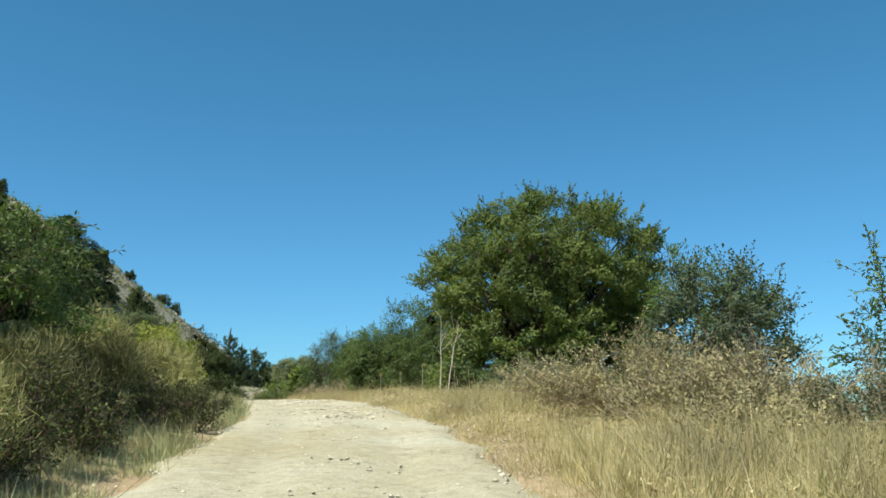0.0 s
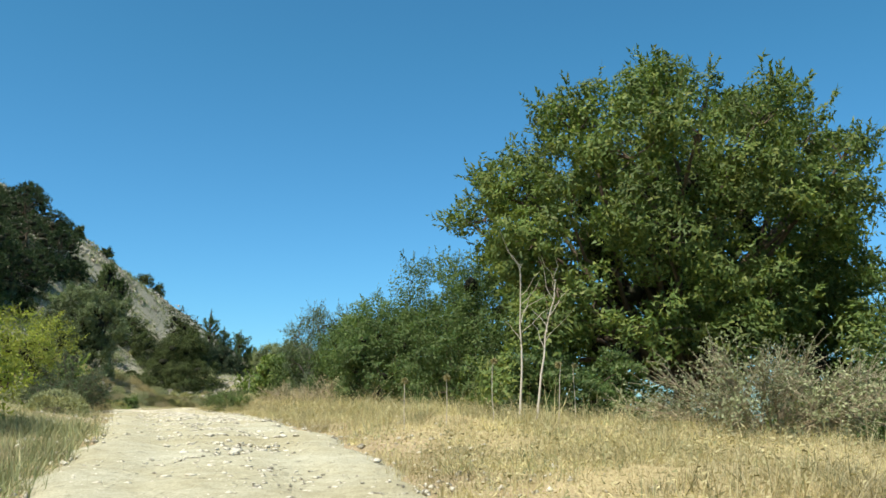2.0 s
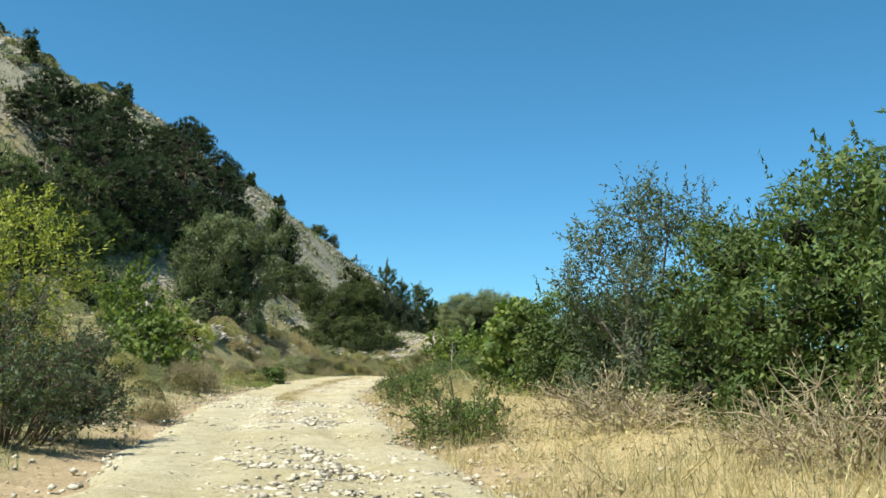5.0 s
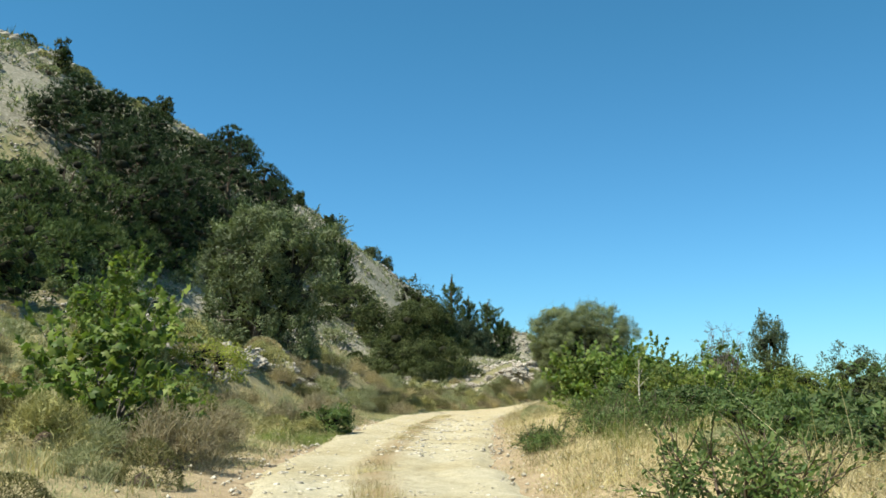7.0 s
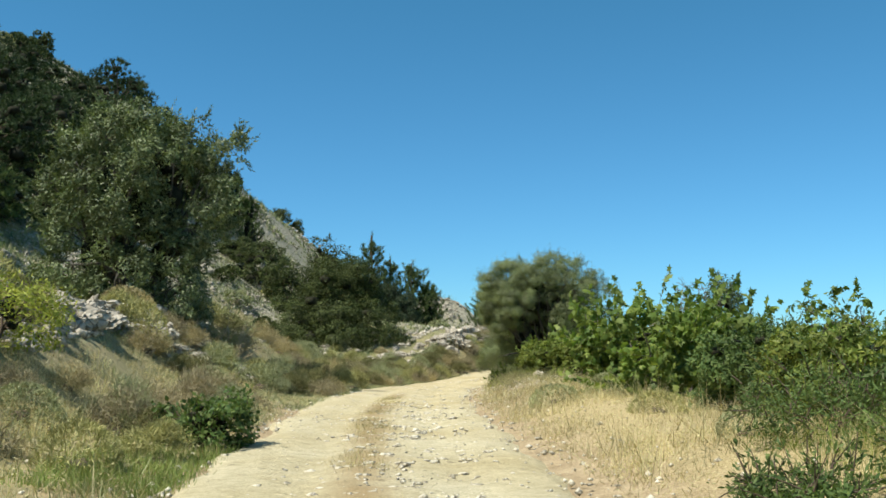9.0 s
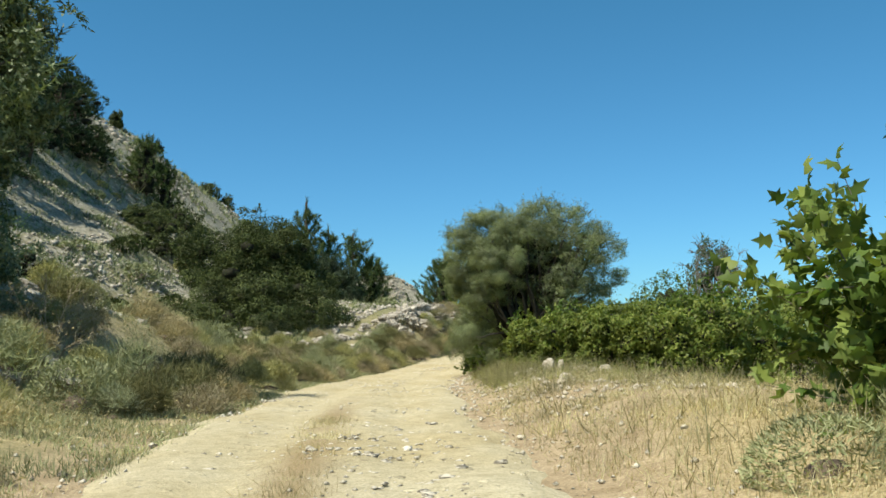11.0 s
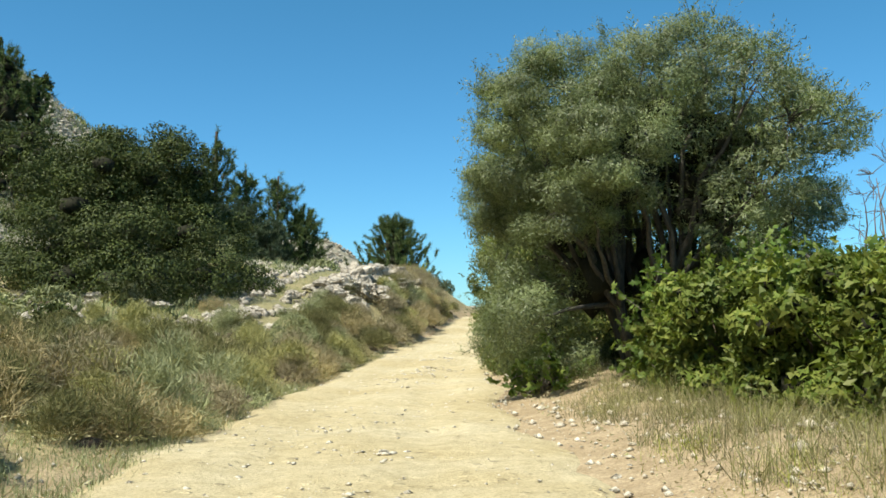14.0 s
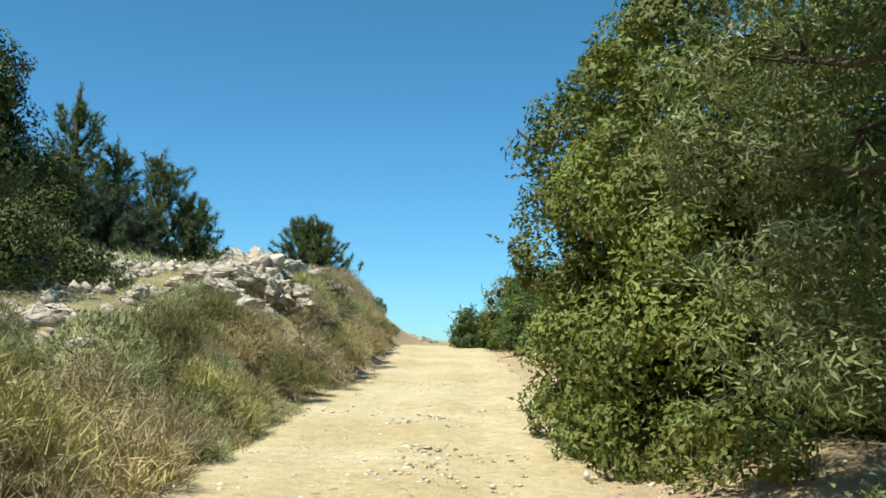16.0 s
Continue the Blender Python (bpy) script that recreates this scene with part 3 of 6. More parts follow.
def crown_points(boughs, n, r, sub=10, sub_size=0.42, up=0.3, floor=0.02, deep=0.16, spray=0.0, spray_len=0.5, shell=(0.3, 0.85)):
    """Leaf places and ways: each bough carries rounded tufts on its outer side; some leaves fill the depth, some grow along free shoots."""
    C = np.array([b[0] for b in boughs])
    R = np.array([b[1] for b in boughs])
    mid = C.mean(0)
    out = unit((C - mid) + np.array([0, 0, 0.35 * R.mean()]))
    d = unit(r.normal(size=(len(C), sub, 3)) + 0.75 * out[:, None])
    sc = (C[:, None] + d * R[:, None] * r.uniform(0.6, 1.0, (len(C), sub, 1))).reshape(-1, 3)
    sr = (R[:, None] * sub_size * r.uniform(0.55, 1.25, (len(C), sub, 1))).reshape(-1, 3)
    so = d.reshape(-1, 3)
    w = sr.prod(1) ** (2 / 3)
    k = r.choice(len(sc), n, p=w / w.sum())
    e = unit(r.normal(size=(n, 3)) + 0.45 * so[k])
    p = sc[k] + e * sr[k] * (0.5 + 0.55 * np.sqrt(r.random((n, 1))))
    ways = 0.4 * e + 0.75 * r.normal(size=(n, 3)) + np.array([0, 0, up])
    face = e + 0.35 * so[k] + np.array([0, 0, 0.3])
    m = int(n * deep)
    b = r.integers(0, len(C), m)
    p[:m] = C[b] + unit(r.normal(size=(m, 3))) * R[b] * r.uniform(*shell, (m, 1))
    shoots = []
    ns = int(n * spray / 9)
    if ns:
        j = r.integers(0, len(sc), ns)
        st = sc[j] + so[j] * sr[j] * 0.6
        ax = unit(so[j] + r.normal(size=(ns, 3)) * 0.5 + np.array([0, 0, up + 0.25])) * (spray_len * r.uniform(0.5, 1.3, (ns, 1)))
        t = np.tile(np.linspace(0.25, 1.0, 9), ns)[:, None]
        p[m:m + 9 * ns] = np.repeat(st, 9, 0) + np.repeat(ax, 9, 0) * t + r.normal(size=(9 * ns, 3)) * 0.015
        ways[m:m + 9 * ns] = unit(np.repeat(ax, 9, 0)) + r.normal(size=(9 * ns, 3)) * 0.55
        shoots = list(zip(st, st + ax))
    keep = p[:, 2] > floor
    return p[keep], ways[keep], sc, shoots, face[keep]


def tree(name, x, y, top, rx, label, category="tree", leaf="broad", bark="brown", ry=None, base=None, crown_low=0.25, boughs=16, n=20000, sub=10, sub_size=0.42, length=0.12,
         width=0.05, seed=1, trunk_r=0.16, size=0.36, up=0.25, group="", skirt=0, deep=0.16, spray=0.12, spray_len=0.5, plain=False, twigs=140, stems=1, inner=0.42, extra=(), skirt_way=None, box=2.0, fine_side=None, solid=0.0, mantle=0.4, floor=-0.12):
    """A tree or bush: trunk with limbs, twigs, and a crown of single leaves in tufts on many boughs."""
    r = np.random.default_rng(seed)
    z0 = hz(x, y) if base is None else base
    H = max(top - z0, 0.8 * rx)
    ry = ry or rx
    e = thing(name, x, y, z0, label, category, group)
    lo = H * crown_low
    bl = boughs_in(rx, ry, H, lo, boughs, r, size, skirt, skirt_way, box)
    bl += [(np.array([ex - x, ey - y, ez - z0]), np.array([er, er, er * 0.7])) for ex, ey, ez, er in extra]
    p, ways, sc, shoots, face = crown_points(bl, n, r, sub, sub_size, up, floor, max(deep, mantle) if solid else deep, spray, spray_len, (solid + 0.08, 1.02) if solid else (0.3, 0.85))
    if fine_side:
        near = p[:, 0] * fine_side[0] + p[:, 1] * fine_side[1] > fine_side[2]
        q, w, g = (np.repeat(v[near], 3, 0) for v in (p, ways, face))
        part("outer_crown", leaves("outer_crown", q + r.normal(size=q.shape) * 0.035, w + 0.5 * r.normal(size=q.shape), length * 0.8, width * 0.75, LEAF[leaf], r, plain=plain, face=g), e, kind="stuff")
        p, ways, face = p[~near], ways[~near], face[~near]
    part("crown", leaves("crown", p, ways, length, width, LEAF[leaf], r, plain=plain, lobed=leaf == "fig", face=face), e, kind="stuff")
    # dark masses behind the leaves, so gaps between tufts look shaded
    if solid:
        part("shade_fill", lumps("shade_fill", [b[0] - np.array([0, 0, 0.12]) * b[1] for b in bl if b[1][0] > 0.78 or rx < 2], [b[1] * solid * 0.72 for b in bl if b[1][0] > 0.78 or rx < 2], r, CROWN_SHADE, 0.08), e, kind="stuff")
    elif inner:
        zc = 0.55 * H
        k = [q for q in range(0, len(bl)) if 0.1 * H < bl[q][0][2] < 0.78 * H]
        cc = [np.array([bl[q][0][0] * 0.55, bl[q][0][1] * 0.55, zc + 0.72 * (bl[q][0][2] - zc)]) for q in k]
        part("shade_fill", lumps("shade_fill", cc, [bl[q][1] * inner for q in k], r, CROWN_SHADE), e, kind="stuff")
    far = plain and n < 60000
    turns, sides = (4, 3) if far else (7, 6)
    twigs = min(twigs, 18) if far else twigs
    paths = []
    forks = []
    for s in range(stems):
        th = s * 2 * math.pi / stems + 0.6
        q = 0.22 * rx if stems > 1 else 0.03 * rx
        fork = np.array([math.cos(th) * q, math.sin(th) * q, max(0.18 * H, lo * 0.9)])
        forks.append(fork)
        tr = trunk_r * (1 if stems == 1 else 0.75)
        paths.append(stem((math.cos(th) * q * 0.4, math.sin(th) * q * 0.4, -0.35), fork, tr * 1.3, tr * 0.9, r, 0.1, turns))
    for cc, _ in bl:
        f = forks[int(np.argmin([np.linalg.norm((cc - q)[:2]) for q in forks]))]
        if cc[2] > f[2] * 0.8:
            paths.append(stem(f, cc, trunk_r * 0.5, trunk_r * 0.12, r, 0.25, turns, 0.05))
    part("trunk", tubes("trunk", paths, sides, BARK[bark]), e)
    pick = sc[r.integers(0, len(sc), min(twigs, len(sc)))]
    cen = np.array([b[0] for b in bl])
    near = cen[np.argmin(np.linalg.norm(pick[:, None] - cen[None], axis=2), 1)]
    tw = [stem(a, b, trunk_r * 0.13, 0.006, r, 0.3, 5, 0.04) for a, b in zip(near, pick)] + [stem(a, b, 0.008, 0.003, r, 0.1, 3) for a, b in shoots[:10 if far else 140]]
    part("branchwork", tubes("branchwork", tw, 3, BARK[bark]), e, kind="stuff")
    return e


def shrub(name, x, y, top, rx, label, category="shrub", **kw):
    """A bush leafy down to the ground."""
    args = dict(crown_low=0.05, boughs=12, n=9000, sub=9, length=0.10, width=0.05, trunk_r=0.05, size=0.42, twigs=60, leaf="hedge", skirt=7, stems=3, spray=0.06, spray_len=0.35, box=3.2)
    args.update(kw)
    return tree(name, x, y, top, rx, label, category, **args)


def brush_pine(name, x, y, top, rx, label, seed=1, group="", leaf="young_pine", limbs=44, shape=0.75, needles=60, length=0.3, width=0.03, base=None, core=0.5):
    """A young pine: upswept limbs whose ends are bottle brushes of needles that stand out like fingers."""
    r = np.random.default_rng(seed)
    z0 = hz(x, y) if base is None else base
    H = max(top - z0, 1.3 * rx)
    e = thing(name, x, y, z0, label, "pine tree", group)
    paths = [stem((0, 0, -0.3), (r.normal() * 0.02 * H, r.normal() * 0.02 * H, H * 0.96), 0.022 * H, 0.008 * H, r, 0.04, 7)]
    A, B = [], []
    for i in range(limbs):
        h = 0.04 + 0.88 * (i + r.random()) / limbs
        th = i * 2.399 + r.uniform(-0.4, 0.4)
        reach = rx * (1 - h) ** shape * r.uniform(0.7, 1.1) + 0.05 * rx
        out = np.array([math.cos(th), math.sin(th), 0])
        root = np.array([0, 0, H * h * 0.92])
        end = root + out * reach + np.array([0, 0, reach * r.uniform(0.35, 0.75)])
        end[2] = min(end[2], H * 0.94)
        paths.append(stem(root, end, 0.007 * H * (1.15 - h), 0.012, r, 0.1, 5, -0.08))
        for j in range(4):
            f = (1.0, 0.78, 0.6, 0.42)[j]
            a = root + (end - root) * f - np.array([0, 0, 0.08 * reach * math.sin(math.pi * f)])
            way = unit(out * 0.45 + np.array([0, 0, 1.0]) + 0.42 * r.normal(size=3))
            ln = (0.55 + 0.12 * rx) * r.uniform(0.6, 1.15)
            A.append(a)
            B.append(a + way * ln)
            paths.append(stem(a, a + way * ln * 0.8, 0.012, 0.006, r, 0.05, 3))
    A.append(np.array([0, 0, H * 0.86]))
    B.append(np.array([0, 0, H]))
    A, B = np.repeat(np.array(A), needles, 0), np.repeat(np.array(B), needles, 0)
    t = r.random((len(A), 1)) ** 0.8
    ax = unit(B - A)
    p = A + (B - A) * t + r.normal(size=A.shape) * 0.02
    ways = unit(0.75 * ax + 0.8 * r.normal(size=A.shape))
    part("needles", leaves("needles", p, ways, length, width, LEAF[leaf], r, 0.03, True), e, kind="stuff")
    hs = np.linspace(0.12, 0.8, 9)
    # dark masses along the trunk stand in for the crown's inner shade
    part("shade_fill", lumps("shade_fill", [(0, 0, H * f) for f in hs], [np.array([1, 1, 0.8]) * (core * rx * (1 - f) ** shape + 0.05) for f in hs], r, CROWN_SHADE, 0.25), e, kind="stuff")
    part("trunk", tubes("trunk", paths, 4, BARK["brown"]), e)
    return e


def stone_pine(name, x, y, top, rx, label, seed=1, group="", leaf="pine", low=0.3, puffs=20, tufts=36, needles=9, length=0.5, width=0.075):
    """An old hillside pine: leaning trunk, spreading limbs that end in rounded puffs of needles, bare and dark below."""
    r = np.random.default_rng(seed)
    z0 = hz(x, y)
    H = max(top - z0, 1.1 * rx)
    e = thing(name, x, y, z0, label, "pine tree", group)
    C, R = [], []
    for i in range(puffs):
        h = (i + 0.5) / puffs
        th = i * 2.399 + r.uniform(-0.5, 0.5)
        q = math.sqrt(max(0.02, 1 - (1.9 * h - 0.75) ** 2 * 0.78)) * r.uniform(0.55, 1.0)
        s = rx * r.uniform(0.24, 0.38)
        C.append((rx * q * 0.82 * math.cos(th), rx * q * 0.82 * math.sin(th), H * (low + (1 - low) * h) - 0.6 * s))
        R.append((s, s, s * r.uniform(0.6, 0.8)))
    C, R = np.array(C), np.array(R)
    m = puffs * tufts
    k = np.repeat(np.arange(puffs), tufts)
    d = unit(r.normal(size=(m, 3)) + np.array([0, 0, 0.35]))
    at = C[k] + d * R[k] * r.uniform(0.72, 1.05, (m, 1))
    ways = unit(0.8 * d + np.array([0, 0, 0.55]) + 0.3 * r.normal(size=(m, 3)))
    at, ways = np.repeat(at, needles, 0), np.repeat(ways, needles, 0)
    ways = unit(ways + 0.42 * r.normal(size=ways.shape))
    part("needles", leaves("needles", at, ways, length, width, LEAF[leaf], r, 0.04, True), e, kind="stuff")
    # one dark mass in each puff, standing in for the shade inside it
    part("shade_fill", lumps("shade_fill", C - np.array([0, 0, 0.12]) * R, R * 0.4, r, CROWN_SHADE, 0.12), e, kind="stuff")
    lean = r.uniform(-0.08, 0.08, 2) * H
    fork = np.array([lean[0], lean[1], H * low])
    paths = [stem((0, 0, -0.5), fork, 0.03 * H, 0.024 * H, r, 0.08, 6), stem(fork, (lean[0] * 1.6, lean[1] * 1.6, H * 0.9), 0.024 * H, 0.006 * H, r, 0.12, 6)]
    for c in C:
        f = fork + (np.array([lean[0] * 1.6, lean[1] * 1.6, H * 0.9]) - fork) * max(0.0, (c[2] - 0.2 * rx - fork[2]) / (H - fork[2])) * 0.8
        paths.append(stem(f, c, 0.011 * H, 0.003 * H, r, 0.14, 4, -0.03))
    part("trunk", tubes("trunk", paths, 5, BARK["brown"]), e)
    return e


def cushion(name, x, y, rad, h, leaf, label, seed, n=1700, group="", length=0.12, width=0.022, fine=0):
    """A round dry cushion shrub: a dome of lobes, thickly set with fine short stalks."""
    r = np.random.default_rng(seed)
    e = thing(name, x, y, hz(x, y), label, "shrub", group)
    lobe = unit(r.normal(size=(13, 3)) + np.array([0, 0, 0.4]))
    d = unit(r.normal(size=(n, 3)))
    d[:, 2] = np.abs(d[:, 2]) * 1.1 - 0.08
    near = (unit(d) @ lobe.T).max(1)
    f = 0.58 + 0.42 * np.clip((near - 0.55) / 0.4, 0, 1) ** 0.6 - 0.08 * r.random(n) ** 3
    p = d * f[:, None] * np.array([rad, rad, h])
    ways = unit(d) + 0.75 * r.normal(size=(n, 3)) + np.array([0, 0, 0.25])
    part("foliage", leaves("foliage", p - unit(ways) * length * 0.5, ways, length, width, LEAF[leaf], r, 0.05, True), e, kind="stuff")
    part("core", lumps("core", [(0, 0, 0.0)], [(rad * 0.3, rad * 0.3, h * 0.34)], r, BARK["brown"], 0.06, 1), e)
    return e


def dry_shrub(name, x, y, top, rx, label, seed=1, stems=40, twigs=500, leafy=900, bark="twig", leaf="dead", ry=None, twig_r=0.006, main_r=0.015):
    """A bare, much forked thorny bush with a few withered leaves."""
    r = np.random.default_rng(seed)
    z0 = hz(x, y)
    H = top - z0
    ry = ry or rx
    e = thing(name, x, y, z0, label, "dry shrub")
    mains, ends = [], []
    for i in range(stems):
        d = unit(r.normal(size=3))
        d[2] = abs(d[2]) * 0.9 + 0.2
        q = r.uniform(0.6, 1.0)
        end = np.array([d[0] * rx, d[1] * ry, d[2] * H * 0.95]) * q
        st = np.array([end[0] * 0.3 + r.normal() * 0.1, end[1] * 0.3 + r.normal() * 0.1, -0.1])
        s = stem(st, end, main_r, main_r * 0.4, r, 0.25, 6, 0.12)
        mains.append(s)
        ends += [p for p, _ in s[2:]]
    ends = np.array(ends)
    part("framework", tubes("framework", mains, 5, BARK[bark]), e, kind="stuff")
    tw, tips = [], []
    for i in range(twigs):
        a = ends[r.integers(len(ends))]
        o = unit(a * np.array([1, 1, 0.6]) + r.normal(size=3) * 0.6 + np.array([0, 0, 0.3])) * r.uniform(0.25, 0.7) * min(1.0, rx * 0.45)
        s = stem(a, a + o, twig_r, 0.003, r, 0.35, 3)
        tw.append(s)
        tips += [p for p, _ in s[1:]]
    part("branchwork", tubes("branchwork", tw, 3, BARK[bark]), e, kind="stuff")
    tips = np.array(tips)
    if leafy:
        p = tips[r.integers(0, len(tips), leafy)] + r.normal(size=(leafy, 3)) * 0.03
        part("foliage", leaves("foliage", p, r.normal(size=(leafy, 3)), 0.055, 0.03, LEAF[leaf], r, plain=True), e, kind="stuff")
    return e


def rock_mesh(seed, sub=3, sx=1.0, sy=1.0, sz=0.7, rough=0.6, material=None, split=0.16):
    """An angular limestone boulder about two units across, cut by random planes."""
    r = np.random.default_rng(seed)
    bm = bmesh.new()
    bmesh.ops.create_icosphere(bm, subdivisions=sub, radius=1.0)
    planes = [(Vector(unit(r.normal(size=3))), r.uniform(0.55, 0.9)) for _ in range(11)]
    for v in bm.verts:
        for nrm, dd in planes:
            e = v.co.dot(nrm) - dd
            if e > 0:
                v.co -= nrm * e
        q = v.co * 1.9 + Vector((seed * 3.1, 0, 0))
        v.co *= 1 + rough * 0.3 * noise.noise(q) + rough * 0.2 * noise.noise(q * 3.1) + rough * 0.12 * noise.noise(q * 7.3)
        far, _ = noise.voronoi(q * 0.85)
        v.co *= 1 - split + split * min(1.0, (far[1] - far[0]) / 0.22)
        v.co = Vector((v.co.x * sx, v.co.y * sy, v.co.z * sz))
    me = bpy.data.meshes.new("rock")
    bm.to_mesh(me)
    bm.free()
    me.materials.append(material or ROCK)
    return me


def scatter_mesh(name, P, S, seed, material, sub_shapes=6, flat=0.6, coarse=False):
    """Many small stones in one mesh."""
    r = np.random.default_rng(seed)
    bm = bmesh.new()
    bmesh.ops.create_icosphere(bm, subdivisions=1, radius=1.0)
    V0 = np.array([v.co[:] for v in bm.verts])
    F0 = np.array([[v.index for v in f.verts] for f in bm.faces])
    bm.free()
    if coarse:
        V0 = np.array([(1, 0, 0), (0, 1, 0), (-1, 0, 0), (0, -1, 0), (0.1, 0.1, 0.9), (0, 0, -0.8)], float)
        F0 = np.array([(0, 1, 4), (1, 2, 4), (2, 3, 4), (3, 0, 4), (1, 0, 5), (2, 1, 5), (3, 2, 5), (0, 3, 5)])
    shapes = []
    for _ in range(sub_shapes):
        v = V0.copy()
        for _ in range(7):
            nrm = unit(r.normal(size=3))
            e = np.maximum(v @ nrm - r.uniform(0.45, 0.8), 0)
            v = v - e[:, None] * nrm
        shapes.append(v * (1 + r.normal(size=(len(v), 1)) * 0.05) * np.array([1, 1, flat]))
    sh = np.array(shapes)[r.integers(0, sub_shapes, len(P))]
    a = r.uniform(0, 6.283, len(P))
    ca, sa = np.cos(a)[:, None], np.sin(a)[:, None]
    st = r.uniform(0.6, 1.3, (len(P), 1))
    vx, vy = sh[:, :, 0] * st, sh[:, :, 1]
    W = np.stack([vx * ca - vy * sa, vx * sa + vy * ca, sh[:, :, 2]], -1) * np.asarray(S)[:, None, None] + np.asarray(P)[:, None, :]
    F = F0[None] + (np.arange(len(P)) * len(V0))[:, None, None]
    return mesh_from(name, W.reshape(-1, 3), None, F.reshape(-1, 3), material)


def grass_mesh(name, px, py, hgt, seed, leaf, blades=12, spread_r=0.12, width=0.006):
    """Tufts of thin leaning blades standing on the ground at px, py."""
    r = np.random.default_rng(seed)
    n = len(px) * blades
    bx = np.repeat(px, blades) + r.normal(size=n) * spread_r
    by = np.repeat(py, blades) + r.normal(size=n) * spread_r
    bz = height(bx, by) - 0.02
    h = np.repeat(hgt, blades) * r.uniform(0.3, 1.2, n)
    a = r.uniform(0, 6.283, n)
    lean = 0.05 * h + 1.5 * r.random(n) ** 1.7 * h
    b = r.uniform(0, 6.283, n)
    w = width * (0.6 + 0.9 * r.random(n))
    o = np.stack([np.cos(b) * w, np.sin(b) * w, w * 0], -1)
    p = np.stack([bx, by, bz], -1)
    tip = np.stack([bx + np.cos(a) * lean, by + np.sin(a) * lean, bz + h], -1)
    V = np.stack([p - o, p + o, tip], 1).reshape(-1, 3)
    return mesh_from(name, V, None, np.arange(3 * n).reshape(n, 3), LEAF[leaf])


# ---- right of the track, first stretch ----
tree("broadleaf_tree", 4.9, 41.4, 11.75, 5.8, "large leafy green tree with a rounded dense crown", leaf="broad", base=1.2, crown_low=0.1, boughs=64, n=175000, plain=True, sub=12, sub_size=0.34, deep=0.08, inner=0.24, box=2.9,
     length=0.15, width=0.075, seed=11, trunk_r=0.24, size=0.21, twigs=380, skirt=8, spray=0.1, spray_len=0.5,
     extra=[(-0.3, 43.6, 8.2, 1.0), (0.7, 42.0, 9.0, 1.3), (0.3, 40.4, 8.3, 1.0), (1.2, 43.0, 7.2, 1.2), (5.8, 40.8, 10.9, 1.3), (8.7, 41.0, 10.0, 1.2), (9.3, 41.2, 8.8, 1.1), (2.9, 40.8, 10.6, 1.2), (7.3, 41.0, 10.9, 1.2), (4.4, 40.8, 11.0, 1.2)])
tree("small_tree", 6.5, 21.0, 5.15, 1.75, "airy small green tree with a forked dark trunk", leaf="almond", bark="olive", stems=2, base=0.6, crown_low=0.15, boughs=18, n=24000, length=0.10, width=0.045, seed=12, inner=0,
     trunk_r=0.12, size=0.3, twigs=160, spray=0.2, sub_size=0.4, deep=0.1, skirt=3)
tree("small_tree", 10.1, 35.5, 8.2, 2.7, "airy small tree with light green leaves", leaf="light", crown_low=0.2, boughs=18, n=18000, length=0.13, width=0.055, seed=13, inner=0,
     trunk_r=0.1, size=0.3, twigs=200, spray=0.3, sub_size=0.36, deep=0.05, skirt=4)
tree("young_tree", 7.2, 13.2, 4.6, 1.1, "thin young tree with sparse light leaves", leaf="light", base=0.0, crown_low=0.3, boughs=9, n=2600, length=0.09, width=0.04, seed=14, inner=0,
     trunk_r=0.035, size=0.26, twigs=80, spray=0.4, sub_size=0.36, deep=0.02)
dry_shrub("thorn_bush", -4.6, 9.6, 1.9, 0.8, "dark twiggy half-dry bush at the bank foot", seed=185, stems=34, twigs=700, leafy=2600, leaf="dark", bark="brown")
for i, (x, y, top, rx) in enumerate([(-5.5, 13.2, 2.2, 0.9), (-6.6, 17.0, 2.3, 0.9), (-7.4, 20.0, 2.5, 1.0), (-5.1, 11.6, 1.7, 0.7), (-4.3, 8.2, 1.5, 0.8), (-4.9, 14.4, 2.1, 0.8), (-5.6, 18.6, 2.1, 0.8), (-6.0, 9.4, 2.2, 1.0), (-4.5, 16.0, 1.9, 0.7), (-4.5, 11.0, 1.7, 0.8), (-5.6, 21.0, 2.1, 0.8)]):
    dry_shrub("thorn_bush", x, y, top, rx, "dark twiggy bush between dry mounds on the bank", seed=186 + i, stems=30, twigs=500, leafy=2200, leaf="dark", bark="brown")
dry_shrub("thorn_bush", 3.8, 17.4, 2.75, 2.4, "grey-brown leafless thorny bush among straw", seed=21, stems=70, twigs=1700, leafy=16000, ry=1.6)
dry_shrub("thorn_bush", 5.3, 15.6, 2.75, 1.5, "bare grey twiggy bush", seed=22, stems=30, twigs=1100, leafy=900, bark="grey", main_r=0.024)
dry_shrub("thorn_bush", 3.6, 31.0, 3.25, 2.3, "grey-green half-dry bush under the large tree", seed=23, stems=70, twigs=1700, leafy=16000, ry=1.3, leaf="sage")
for i, (x, y, h, rx, lf) in enumerate([(3.5, 13.8, 1.0, 1.1, "dead"), (4.7, 12.7, 1.15, 1.2, "dead"), (5.9, 12.0, 1.3, 1.3, "almond"), (3.7, 10.9, 0.6, 0.8, "dead"), (7.0, 14.2, 1.3, 1.4, "almond")]):
    dry_shrub("thorn_bush", x, y, hz(x, y) + h, rx, "half-dry twiggy bush with withered leaves in straw", seed=126 + i, stems=36, twigs=800, leafy=5200, leaf=lf)
